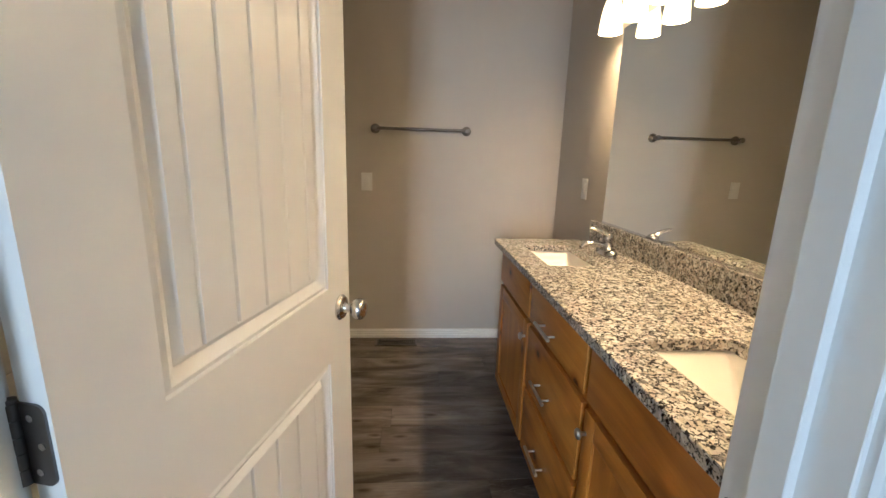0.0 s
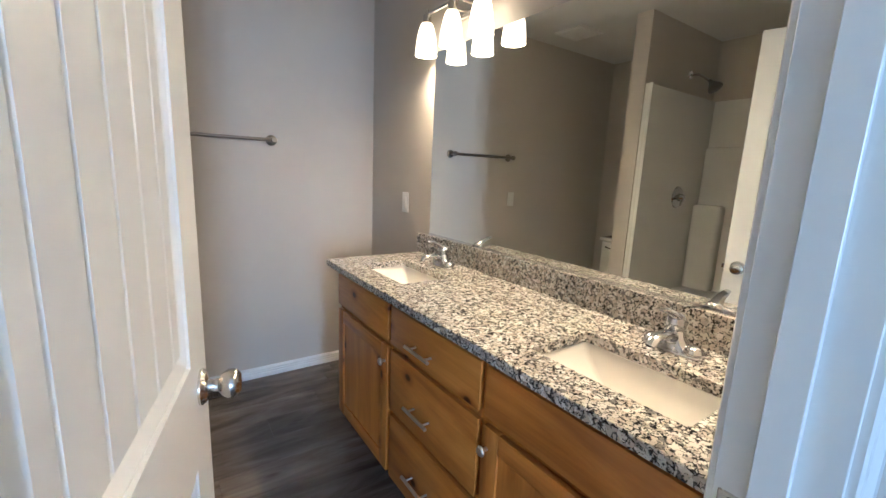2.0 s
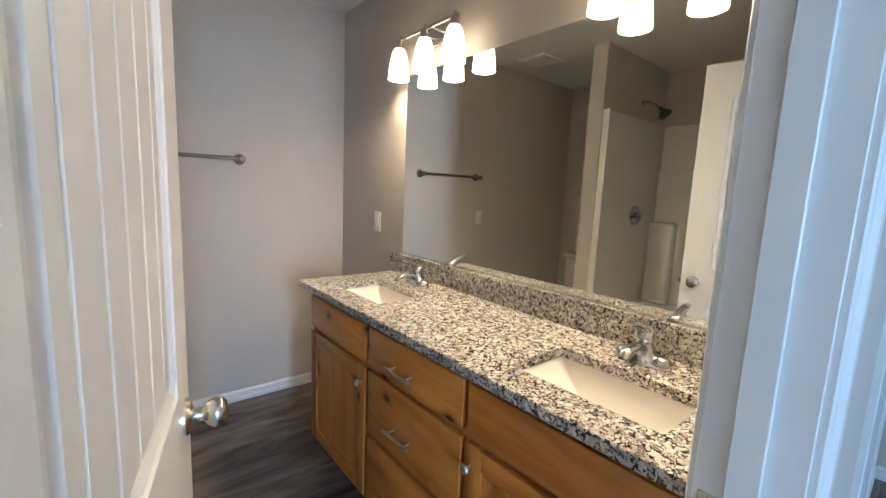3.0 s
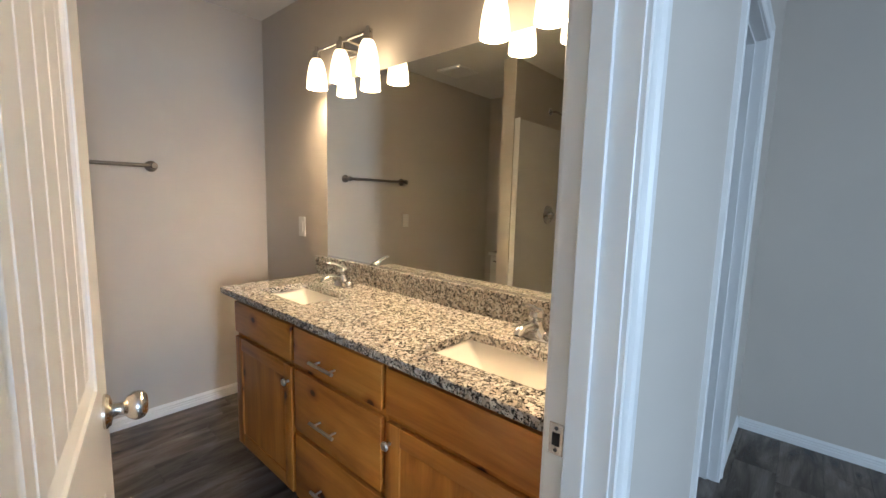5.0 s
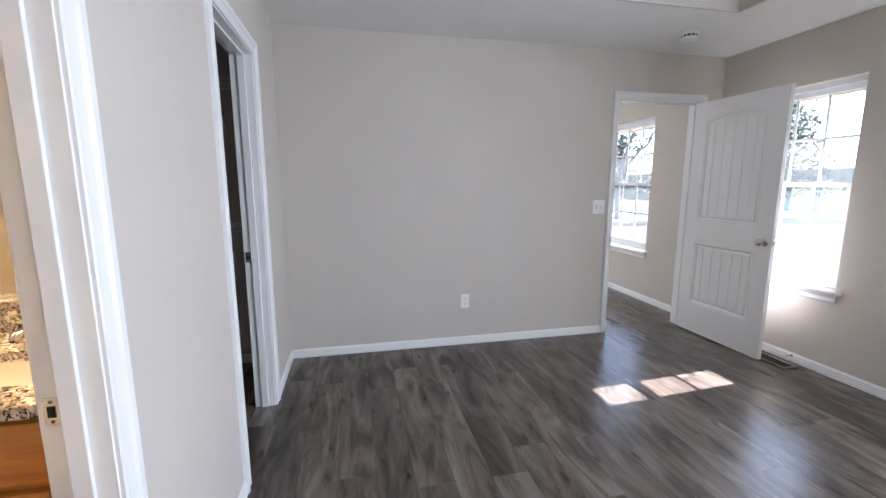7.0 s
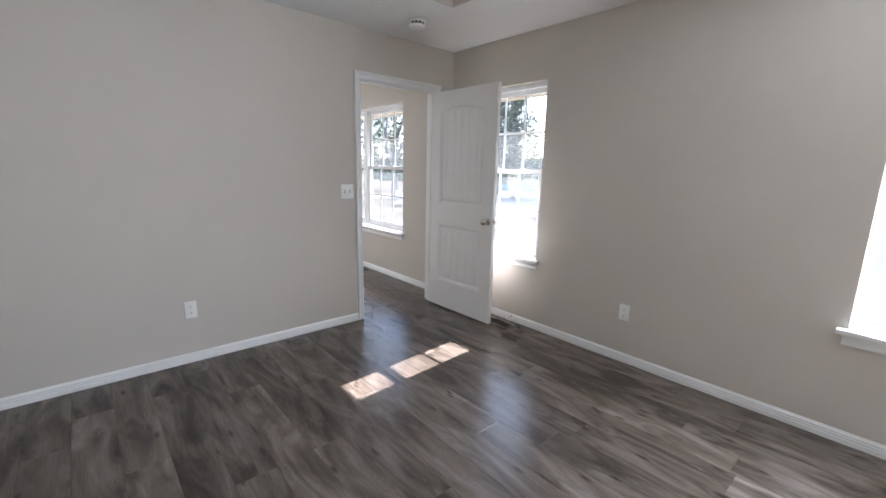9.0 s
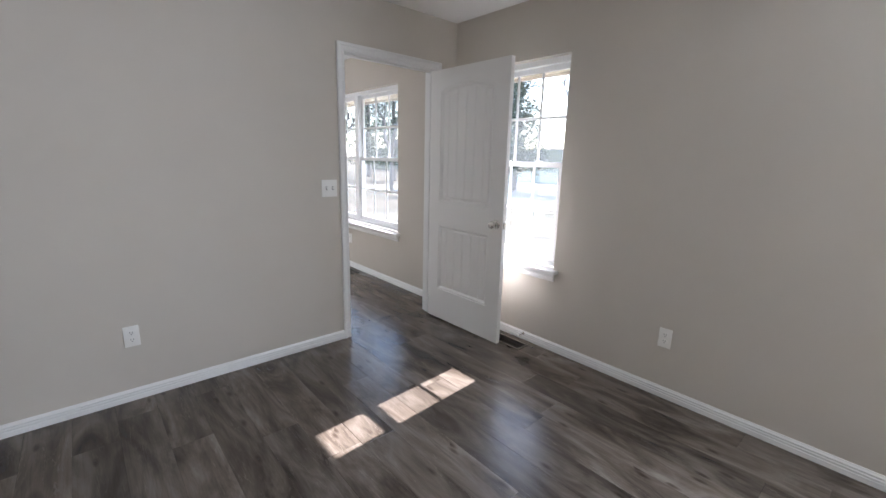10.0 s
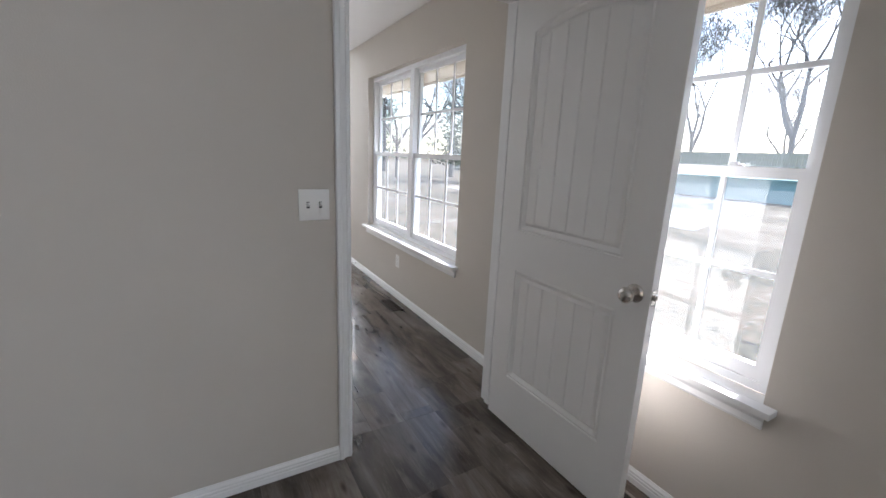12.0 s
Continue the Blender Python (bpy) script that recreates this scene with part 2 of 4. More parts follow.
def make_glass():
    m = bpy.data.materials.new("window_glass")
    m.use_nodes = True
    n, l = m.node_tree.nodes, m.node_tree.links
    n.remove(n["Principled BSDF"])
    t = n.new("ShaderNodeBsdfTransparent")
    t.inputs[0].default_value = (0.95, 0.98, 0.97, 1)
    g = n.new("ShaderNodeBsdfGlossy")
    g.inputs["Roughness"].default_value = 0.01
    mx = n.new("ShaderNodeMixShader")
    mx.inputs[0].default_value = 0.05
    l.new(t.outputs[0], mx.inputs[1])
    l.new(g.outputs[0], mx.inputs[2])
    # faint bluish translucence put into the panes to imitate veiling glare
    veil = n.new("ShaderNodeBsdfTranslucent")
    veil.inputs[0].default_value = (0.86, 0.93, 1.0, 1)
    haze = n.new("ShaderNodeMixShader")
    haze.inputs[0].default_value = 0.020
    l.new(mx.outputs[0], haze.inputs[1])
    l.new(veil.outputs[0], haze.inputs[2])
    l.new(haze.outputs[0], n["Material Output"].inputs[0])
    return m


GLASS = make_glass()
MIRROR = material("mirror_silver", (0.93, 0.945, 0.895), 0.0, 1.0)[0]


def glowing(name, color, strength, body):
    m, n, l, p = material(name, body, 0.5)
    p.inputs["Emission Color"].default_value = (*color, 1)
    p.inputs["Emission Strength"].default_value = strength
    return m


SHADE = glowing("lit_frosted_glass", (1.0, 0.66, 0.33), 1.2, (0.9, 0.88, 0.84))
BULB = glowing("lit_bulb", (1.0, 0.64, 0.31), 78.0, (0.9, 0.9, 0.88))


def rough_ground(name, stops, scale, relief, rough=0.95):
    m, n, l, p = material(name, rough=rough)
    v = coords(n, l)
    a = noise_tex(n, l, v, scale, 8, 0.7)
    b = noise_tex(n, l, v, scale * 0.07, 4)
    mixv = math_node(n, l, "ADD", math_node(n, l, "MULTIPLY", a, 0.6), math_node(n, l, "MULTIPLY", b, 0.4))
    r = ramp(n, stops)
    l.new(mixv, r.inputs[0])
    l.new(r.outputs[0], p.inputs["Base Color"])
    p.inputs["Specular IOR Level"].default_value = 0.08
    bump(n, l, p, a, relief, 0.03)
    return m


GRASS = rough_ground("dry_winter_grass", [(0.41, (0.014, 0.013, 0.008)), (0.455, (0.044, 0.040, 0.028)), (0.495, (0.088, 0.077, 0.057)), (0.53, (0.064, 0.038, 0.023)), (0.57, (0.135, 0.122, 0.102))], 7.0, 0.10)
DRIVE = rough_ground("pale_concrete", [(0.3, (0.17, 0.17, 0.168)), (0.7, (0.22, 0.22, 0.216))], 3.0, 0.1)
BARK = rough_ground("grey_bark", [(0.3, (0.080, 0.070, 0.066)), (0.7, (0.17, 0.155, 0.148))], 14.0, 0.6)
NEEDLES = rough_ground("evergreen_needles", [(0.3, (0.050, 0.068, 0.052)), (0.7, (0.10, 0.125, 0.095))], 6.0, 0.2)
FENCEW = rough_ground("weathered_fence_boards", [(0.3, (0.11, 0.12, 0.08)), (0.7, (0.19, 0.19, 0.13))], 4.0, 0.3)
TEAL = rough_ground("pale_teal_surface", [(0.3, (0.16, 0.30, 0.30)), (0.7, (0.22, 0.38, 0.38))], 2.0, 0.05, 0.6)
SOFFIT = painted("tan_soffit_paint", (0.55, 0.48, 0.41), 0.7, 0.1)
SIDING = painted("exterior_siding", (0.45, 0.42, 0.38), 0.8, 0.1)
ROOF = rough_ground("dark_shingle", [(0.3, (0.04, 0.038, 0.036)), (0.7, (0.09, 0.085, 0.08))], 20.0, 0.4)


# ---- mesh helpers ----
def box(bm, x0, y0, z0, x1, y1, z1):
    vs = [bm.verts.new((x, y, z)) for x in (x0, x1) for y in (y0, y1) for z in (z0, z1)]
    for f in ((0, 1, 3, 2), (4, 6, 7, 5), (0, 4, 5, 1), (2, 3, 7, 6), (0, 2, 6, 4), (1, 5, 7, 3)):
        bm.faces.new([vs[i] for i in f])
    return vs


def boxed(x0, y0, z0, x1, y1, z1, edge=0.0, seg=2):
    bm = bmesh.new()
    box(bm, min(x0, x1), min(y0, y1), min(z0, z1), max(x0, x1), max(y0, y1), max(z0, z1))
    if edge:
        bmesh.ops.bevel(bm, geom=bm.edges[:], offset=edge, segments=seg, affect="EDGES", profile=0.6)
    return bm


def lathe(bm, profile, seg=24, m=None):
    """Turns (radius, height) round the z axis; m places it."""
    m = m or Matrix()
    rings = []
    for r, z in profile:
        if r < 1e-6:
            rings.append([bm.verts.new(m @ Vector((0, 0, z)))])
        else:
            rings.append([bm.verts.new(m @ Vector((r * math.cos(2 * math.pi * i / seg), r * math.sin(2 * math.pi * i / seg), z))) for i in range(seg)])
    for a, b in zip(rings, rings[1:]):
        for i in range(seg):
            j = (i + 1) % seg
            if len(a) == 1 and len(b) > 1:
                bm.faces.new((a[0], b[j], b[i]))
            elif len(b) == 1 and len(a) > 1:
                bm.faces.new((a[i], a[j], b[0]))
            elif len(a) > 1:
                bm.faces.new((a[i], a[j], b[j], b[i]))
    return bm


def tube(bm, pts, radii, seg=10, flat=1.0):
    """A round bar through the points; flat squashes it upwards."""
    pts = [Vector(p) for p in pts]
    if isinstance(radii, (int, float)):
        radii = [radii] * len(pts)
    rings = []
    for i, p in enumerate(pts):
        d = (pts[min(i + 1, len(pts) - 1)] - pts[max(i - 1, 0)]).normalized()
        up = Vector((0, 0, 1)) if abs(d.z) < 0.9 else Vector((1, 0, 0))
        a = d.cross(up).normalized()
        b = a.cross(d).normalized()
        rings.append([bm.verts.new(p + radii[i] * (a * math.cos(2 * math.pi * k / seg) + b * flat * math.sin(2 * math.pi * k / seg))) for k in range(seg)])
    for a, b in zip(rings, rings[1:]):
        for k in range(seg):
            j = (k + 1) % seg
            bm.faces.new((a[k], a[j], b[j], b[k]))
    bm.faces.new(rings[0][::-1])
    bm.faces.new(rings[-1])
    return bm


def loft(bm, start, end):
    """Joins two like polygons by faces and closes the ends."""
    a = [bm.verts.new(p) for p in start]
    b = [bm.verts.new(p) for p in end]
    n = len(a)
    for i in range(n):
        j = (i + 1) % n
        bm.faces.new((a[i], a[j], b[j], b[i]))
    bm.faces.new(a[::-1])
    bm.faces.new(b)
    return bm


def finish(bm, name, mat, smooth=False):
    bmesh.ops.recalc_face_normals(bm, faces=bm.faces[:])
    me = bpy.data.meshes.new(name)
    bm.to_mesh(me)
    bm.free()
    me.materials.append(mat)
    if smooth:
        me.polygons.foreach_set("use_smooth", [True] * len(me.polygons))
        me.set_sharp_from_angle(angle=radians(38))
    return me


def part(name, bm, mat, parent=None, label="", smooth=False, m=None):
    ob = new(name, finish(bm, name, mat, smooth))
    ob.parent = parent
    if m is not None:
        ob.matrix_basis = m
    return tagged(ob, label)


def thing(name, label, category, m=None, group="", kind=""):
    ob = new(name)
    if m is not None:
        ob.matrix_basis = m
    return tagged(ob, label, category, group, kind)


def structure(name, bm, mat, label, category, smooth=False):
    return tagged(part(name, bm, mat, None, "", smooth), label, category, "", "structure")


# ---- plan ----
H = 2.45          # ceiling
YA, YA2 = 0.955, 1.070     # wall between bedroom and bathroom
XB, XB2 = 3.350, 3.465     # wall between bedroom and living room
YC, YC2 = -2.820, -2.975   # outer wall with the windows
YE = 3.527        # far wall of the bathroom
XM = 1.667        # mirror wall
XW = -1.10        # west wall of the bedroom
XT = -0.92        # back wall of shower and toilet recess
BATH = (0.290, 1.026, 2.045)     # door openings: from, to, height
CLOS = (1.960, 2.643, 2.045)
HALL = (-2.590, -1.790, 2.060)
WIN1 = (2.256, 3.056, 0.590, 2.065)   # windows: from, to, sill, head
WIN2 = (-0.470, 0.330, 0.590, 2.065)
WINL = (4.185, 6.030, 0.560, 2.090)
# unseen window, added only to hold the living room's fill lamp
WINADD = (7.000, 8.800, 0.560, 2.090)


def wall(name, axis, lo, hi, u0, u1, holes=(), z1=H, mat=None, label="greige painted drywall wall"):
    """A wall along x (axis 0) or y (axis 1), lo to hi thick, with openings (u0, u1, z0, z1) right through it."""
    us = sorted({u0, u1, *[h[0] for h in holes], *[h[1] for h in holes]})
    zs = sorted({0.0, z1, *[h[2] for h in holes], *[h[3] for h in holes]})
    solid = {}
    for i in range(len(us) - 1):
        for k in range(len(zs) - 1):
            u, z = (us[i] + us[i + 1]) / 2, (zs[k] + zs[k + 1]) / 2
            solid[i, k] = not any(h[0] < u < h[1] and h[2] < z < h[3] for h in holes)
    bm = bmesh.new()
    at = (lambda u, t, z: (u, t, z)) if axis == 0 else (lambda u, t, z: (t, u, z))
    def quad(*ps):
        bm.faces.new([bm.verts.new(at(*p)) for p in ps])
    for (i, k), s in solid.items():
        if not s:
            continue
        a, b, c, d = us[i], us[i + 1], zs[k], zs[k + 1]
        for t in (lo, hi):
            quad((a, t, c), (b, t, c), (b, t, d), (a, t, d))
        if not solid.get((i - 1, k)):
            quad((a, lo, c), (a, hi, c), (a, hi, d), (a, lo, d))
        if not solid.get((i + 1, k)):
            quad((b, lo, c), (b, hi, c), (b, hi, d), (b, lo, d))
        if not solid.get((i, k - 1)):
            quad((a, lo, c), (b, lo, c), (b, hi, c), (a, hi, c))
        if not solid.get((i, k + 1)):
            quad((a, lo, d), (b, lo, d), (b, hi, d), (a, hi, d))
    bmesh.ops.remove_doubles(bm, verts=bm.verts[:], dist=1e-5)
    return structure(name, bm, mat or WALL, label, "wall")


JT = 0.018  # jamb thickness
wall("wall_north", 0, YA, YA2, XW, XB2, [(BATH[0] - JT, BATH[1] + JT, 0.0, BATH[2] + JT), (CLOS[0] - JT, CLOS[1] + JT, 0.0, CLOS[2] + JT)], label="greige painted wall with two doorways")
wall("wall_east", 1, XB, XB2, YC, YA, [(HALL[0] - JT, HALL[1] + JT, 0.0, HALL[2] + JT)], label="greige painted wall with a doorway")
wall("wall_south", 0, YC2, YC, XW - 0.12, 9.0, [WIN1, WIN2, WINL, WINADD], label="greige painted outer wall with windows")
wall("wall_west", 1, XW - 0.12, XW, YC, YE + 0.12)
wall("wall_bath_end", 0, YE, YE + 0.12, XW, XB2)
wall("wall_mirror", 1, XM, XM + 0.115, YA2, YE)
wall("wall_bath_west", 1, XW, XT, YA2, YE)
wall("wall_closet_east", 1, XB, XB2, YA2, YE)
wall("wall_closet_back", 0, 2.60, 2.70, XM + 0.115, XB)
wall("wall_shower_partition", 0, 2.570, 2.685, XT, 0.090)
wall("wall_living_north", 0, 2.4, 2.5, XB2, 9.0)
wall("wall_living_east", 1, 9.0, 9.12, YC2, 2.5)

# ceilings: the bedroom's has a raised tray in the middle
TRAY = (-0.28, 2.53, -2.05, 0.20, 0.26)


def flat_ceiling(name, x0, x1, y0, y1, z=H, label="flat white painted ceiling"):
    return structure(name, boxed(x0, y0, z, x1, y1, z + 0.10), CEIL, label, "ceiling")


def tray_ceiling():
    bm = bmesh.new()
    x0, x1, y0, y1, h = TRAY
    a = [(XW - 0.12, YC2), (XB2, YC2), (XB2, YA2), (XW - 0.12, YA2)]
    b = [(x0, y0), (x1, y0), (x1, y1), (x0, y1)]
    lo = [bm.verts.new((*p, H)) for p in a]
    li = [bm.verts.new((*p, H)) for p in b]
    for i in range(4):
        j = (i + 1) % 4
        bm.faces.new((lo[i], lo[j], li[j], li[i]))
    top = [bm.verts.new((*p, H + h + 0.1)) for p in a]
    for i in range(4):
        j = (i + 1) % 4
        bm.faces.new((lo[i], lo[j], top[j], top[i]))
    bm.faces.new(top)
    structure("ceiling_bedroom", bm, CEIL, "white tray ceiling with a raised middle", "ceiling")
    # painted sides of the tray and its own flat top
    bm = bmesh.new()
    t = 0.01
    for ax0, ax1, ay0, ay1 in ((x0, x0 + t, y0, y1), (x1 - t, x1, y0, y1), (x0 + t, x1 - t, y0, y0 + t), (x0 + t, x1 - t, y1 - t, y1)):
        box(bm, ax0, ay0, H + 0.002, ax1, ay1, H + h)
    structure("tray_side", bm, WALL, "greige painted sides of the ceiling tray", "trim")
    structure("ceiling_tray_top", boxed(x0 + t, y0 + t, H + h - 0.02, x1 - t, y1 - t, H + h), CEIL, "white raised tray ceiling", "ceiling")


tray_ceiling()
flat_ceiling("ceiling_bath", XW - 0.12, XB2, YA2, YE + 0.12)
flat_ceiling("ceiling_living", XB2, 9.12, YC2, 2.5)


# ---- trim ----
BASE_H = 0.84
BASE = [(0, 0), (0.013, 0), (0.013, 0.030), (0.010, 0.034), (0.012, 0.038), (0.012, 0.048), (0.009, 0.052), (0.011, 0.056), (0.011, 0.064), (0.005, 0.074), (0.003, 0.080), (0, 0.080)]


def baseboard(name, x0, y0, x1, y1, nx, ny):
    """A moulded skirting from one point to the other; (nx, ny) points into the room."""
    bm = bmesh.new()
    loft(bm, [(x0 + nx * a, y0 + ny * a, b * BASE_H + 0.001) for a, b in BASE], [(x1 + nx * a, y1 + ny * a, b * BASE_H + 0.001) for a, b in BASE])
    return structure(name, bm, TRIM, "white ridged baseboard along the wall", "baseboard")


CW = 0.070
baseboard("baseboard_bath_end", XT, YE, XM, YE, 0, -1)
baseboard("baseboard_bath_mirror", XM, 2.88, XM, YE - 0.013, -1, 0)
baseboard("baseboard_north_mid", BATH[1] + CW + 0.006, YA, CLOS[0] - CW - 0.006, YA, 0, -1)
baseboard("baseboard_north_east", CLOS[1] + CW + 0.006, YA, XB, YA, 0, -1)
baseboard("baseboard_north_west", XW, YA, BATH[0] - CW - 0.006, YA, 0, -1)
baseboard("baseboard_east", XB, HALL[1] + 0.062, XB, YA - 0.013, -1, 0)
baseboard("baseboard_east_stub", XB, YC + 0.013, XB, HALL[0] - 0.062, -1, 0)
baseboard("baseboard_south", XW, YC, XB, YC, 0, 1)
baseboard("baseboard_west", XW, YC + 0.013, XW, YA - 0.013, 1, 0)
baseboard("baseboard_living_south", XB2, YC, 9.0, YC, 0, 1)
baseboard("baseboard_living_east", 9.0, YC + 0.013, 9.0, 2.4, -1, 0)
baseboard("baseboard_closet_east", XB, YA2, XB, 2.6, -1, 0)
baseboard("baseboard_closet_back", XM + 0.115, 2.60, XB - 0.013, 2.60, 0, -1)

CASE = [(0, 0), (0, 0.009), (0.005, 0.012), (0.014, 0.012), (0.019, 0.008), (0.041, 0.011), (0.048, 0.017), (0.065, 0.018), (CW, 0.015), (CW, 0)]


def casing(name, axis, face, n, u0, u1, z1, label="white moulded door casing", wide=CW):
    """Mitred casing round an opening, on the wall face at `face`, standing out towards n."""
    at = (lambda u, t, z: (u, face + n * t, z)) if axis == 0 else (lambda u, t, z: (face + n * t, u, z))
    r = 0.005
    prof = [(a * wide / CW, b) for a, b in CASE]
    top = thing(name, label, "door casing", kind="structure")
    for side, u, s in (("casing_leg", u0 - r, -1), ("casing_leg", u1 + r, 1)):
        bm = bmesh.new()
        loft(bm, [at(u + s * a, b, 0.001) for a, b in prof], [at(u + s * a, b, z1 + r + a) for a, b in prof])
        part(side, bm, TRIM, top)
    bm = bmesh.new()
    loft(bm, [at(u0 - r - a, b, z1 + r + a) for a, b in prof], [at(u1 + r + a, b, z1 + r + a) for a, b in prof])
    part("casing_head", bm, TRIM, top)
    return top


def jamb(name, axis, lo, hi, u0, u1, z1, stop):
    """Lining of an opening with a stop strip; stop is (from, to) through the wall."""
    mk = (lambda a, c, z0, b, d, z2: boxed(a, c, z0, b, d, z2, 0.001, 1)) if axis == 0 else (lambda a, c, z0, b, d, z2: boxed(c, a, z0, d, b, z2, 0.001, 1))
    top = thing(name, "white painted door jamb", "door jamb", kind="structure")
    part("jamb_side", mk(u0 - JT, lo, 0.001, u0, hi, z1), TRIM, top)
    part("jamb_side", mk(u1, lo, 0.001, u1 + JT, hi, z1), TRIM, top)
    part("jamb_head", mk(u0 - JT, lo, z1, u1 + JT, hi, z1 + JT), TRIM, top)
    part("stop", mk(u0, stop[0], 0.001, u0 + 0.011, stop[1], z1 - 0.011), TRIM, top)
    part("stop", mk(u1 - 0.011, stop[0], 0.001, u1, stop[1], z1 - 0.011), TRIM, top)
    part("stop", mk(u0, stop[0], z1 - 0.011, u1, stop[1], z1), TRIM, top)
    return top


casing("casing_bath", 0, YA, -1, *BATH)
casing("casing_bath_inside", 0, YA2, 1, *BATH)
casing("casing_closet", 0, YA, -1, *CLOS)
casing("casing_hall", 1, XB, -1, *HALL, wide=0.056)
casing("casing_hall_outside", 1, XB2, 1, *HALL, wide=0.056)
jamb_bath = jamb("jamb_bath", 0, YA - 0.001, YA2 + 0.001, *BATH, (YA2 - 0.075, YA2 - 0.038))
jamb_closet = jamb("jamb_closet", 0, YA - 0.001, YA2 + 0.001, *CLOS, (YA2 - 0.075, YA2 - 0.038))
jamb_hall = jamb("jamb_hall", 1, XB - 0.001, XB2 + 0.001, *HALL, (XB + 0.038, XB + 0.075))


def strike(parent, x, y, z):
    """Latch plate let into a jamb that faces -x."""
    top = part("strike_plate", boxed(x - 0.003, y - 0.014, z - 0.030, x + 0.001, y + 0.014, z + 0.030, 0.001, 1), NICKEL, parent, "brushed nickel strike plate", True)
    part("latch_hole", boxed(x - 0.0045, y - 0.007, z - 0.012, x - 0.002, y + 0.007, z + 0.012), DARK, top)
    for s in (-1, 1):
        bm = bmesh.new()
        lathe(bm, [(0, -0.0012), (0.0035, -0.0012), (0.0035, 0)], 10, pose(x - 0.003, y, z + s * 0.021, 0, 90, 0))
        part("screw", bm, HINGE, top)


strike(jamb_bath, BATH[1], YA2 - 0.020, 0.907)
strike(jamb_closet, CLOS[1], YA2 - 0.020, 0.935)


# ---- doors ----
def door_face(w, h, drop):
    """Depth of a two-panel moulded door leaf with an arched upper panel and planked panels, at (u, z)."""
    st = 0.125
    lo_p = (st, w - st, 0.265, 0.825 - drop)
    up_p = (st, w - st, 1.015 - drop, h - 0.165)
    rise = 0.055
    def inside(u, z, p, arch):
        u0, u1, z0, z1 = p
        top = z1
        if arch:
            c = (u - (u0 + u1) / 2) / ((u1 - u0) / 2)
            top = z1 + rise * (1 - min(1, c * c))
        return min(u - u0, u1 - u, z - z0, top - z)
    grooves = [st + (w - 2 * st) * k / 6 for k in range(1, 6)]
    def depth(u, z):
        d = max(inside(u, z, lo_p, False), inside(u, z, up_p, True))
        if d <= 0:
            return 0.0
        if d < 0.003:
            return -0.0055 * d / 0.003
        if d < 0.012:
            return -0.0055 + 0.0035 * (d - 0.003) / 0.009
        if d < 0.030:
            return -0.0020 - 0.0120 * (d - 0.012) / 0.018
        if d < 0.042:
            return -0.014 + 0.0095 * (d - 0.030) / 0.012
        g = min(abs(u - q) for q in grooves)
        return -0.0045 - (0.0045 * (1 - g / 0.0045) if g < 0.0045 and d > 0.044 else 0.0)
    us = {0.0, w}
    for e, s in ((st, 1), (w - st, -1)):
        for d in (-0.001, 0, 0.003, 0.0075, 0.012, 0.021, 0.030, 0.036, 0.042, 0.045):
            us.add(round(e + s * d, 4))
    for q in grooves:
        for d in (-0.009, -0.0045, 0, 0.0045, 0.009):
            us.add(round(q + d, 4))
    for k in range(1, 20):
        us.add(round(st + (w - 2 * st) * k / 20, 4))
    zs = {0.0, h}
    for e, s in ((0.265, 1), (0.825 - drop, -1), (1.015 - drop, 1)):
        for d in (-0.001, 0, 0.003, 0.0075, 0.012, 0.021, 0.030, 0.036, 0.042, 0.045):
            zs.add(round(e + s * d, 4))
    k = h - 0.165 - 0.051
    while k < h - 0.165 + rise + 0.004:
        zs.add(round(k, 4))
        k += 0.003
    return sorted(us), sorted(zs), depth


def door_leaf(name, w, h, m, label, drop=0.0):
    """A moulded door leaf; u runs from the hinge along x, both faces carry the panels."""
    t = 0.035
    top = thing(name, label, "door", m)
    us, zs, depth = door_face(w, h, drop)
    bm = bmesh.new()
    faces = []
    for side in (0, 1):
        grid = [[bm.verts.new((u, (t + depth(u, z)) if side else -depth(u, z), z)) for z in zs] for u in us]
        faces.append(grid)
        for i in range(len(us) - 1):
            for k in range(len(zs) - 1):
                bm.faces.new((grid[i][k], grid[i + 1][k], grid[i + 1][k + 1], grid[i][k + 1]))
    a, b = faces
    for i in range(len(us) - 1):
        bm.faces.new((a[i][0], a[i + 1][0], b[i + 1][0], b[i][0]))
        bm.faces.new((a[i][-1], a[i + 1][-1], b[i + 1][-1], b[i][-1]))
    for k in range(len(zs) - 1):
        bm.faces.new((a[0][k], a[0][k + 1], b[0][k + 1], b[0][k]))
        bm.faces.new((a[-1][k], a[-1][k + 1], b[-1][k + 1], b[-1][k]))
    part("leaf", bm, DOORP, top, "", True)
    knob_z, ku = 0.907, w - 0.058
    for side, s in ((0.0, -1), (t, 1)):
        bm = bmesh.new()
        lathe(bm, [(0, 0.0), (0.033, 0.0), (0.033, 0.004), (0.028, 0.010), (0.014, 0.013), (0.0115, 0.020), (0.0125, 0.030), (0.021, 0.036), (0.0275, 0.046), (0.028, 0.054), (0.025, 0.062), (0.016, 0.068), (0, 0.069)], 32, pose(ku, side, knob_z, -90 * s, 0, 0))
        part("knob", bm, NICKEL, top, "round brushed nickel knob", True)
    plate = part("latch_plate", boxed(w - 0.001, t / 2 - 0.0125, knob_z - 0.028, w + 0.0015, t / 2 + 0.0125, knob_z + 0.028, 0.0005, 1), NICKEL, top)
    part("latch_bolt", boxed(w + 0.001, t / 2 - 0.007, knob_z - 0.010, w + 0.012, t / 2 + 0.007, knob_z + 0.010, 0.003, 2), NICKEL, plate, "", True)
    return top, t


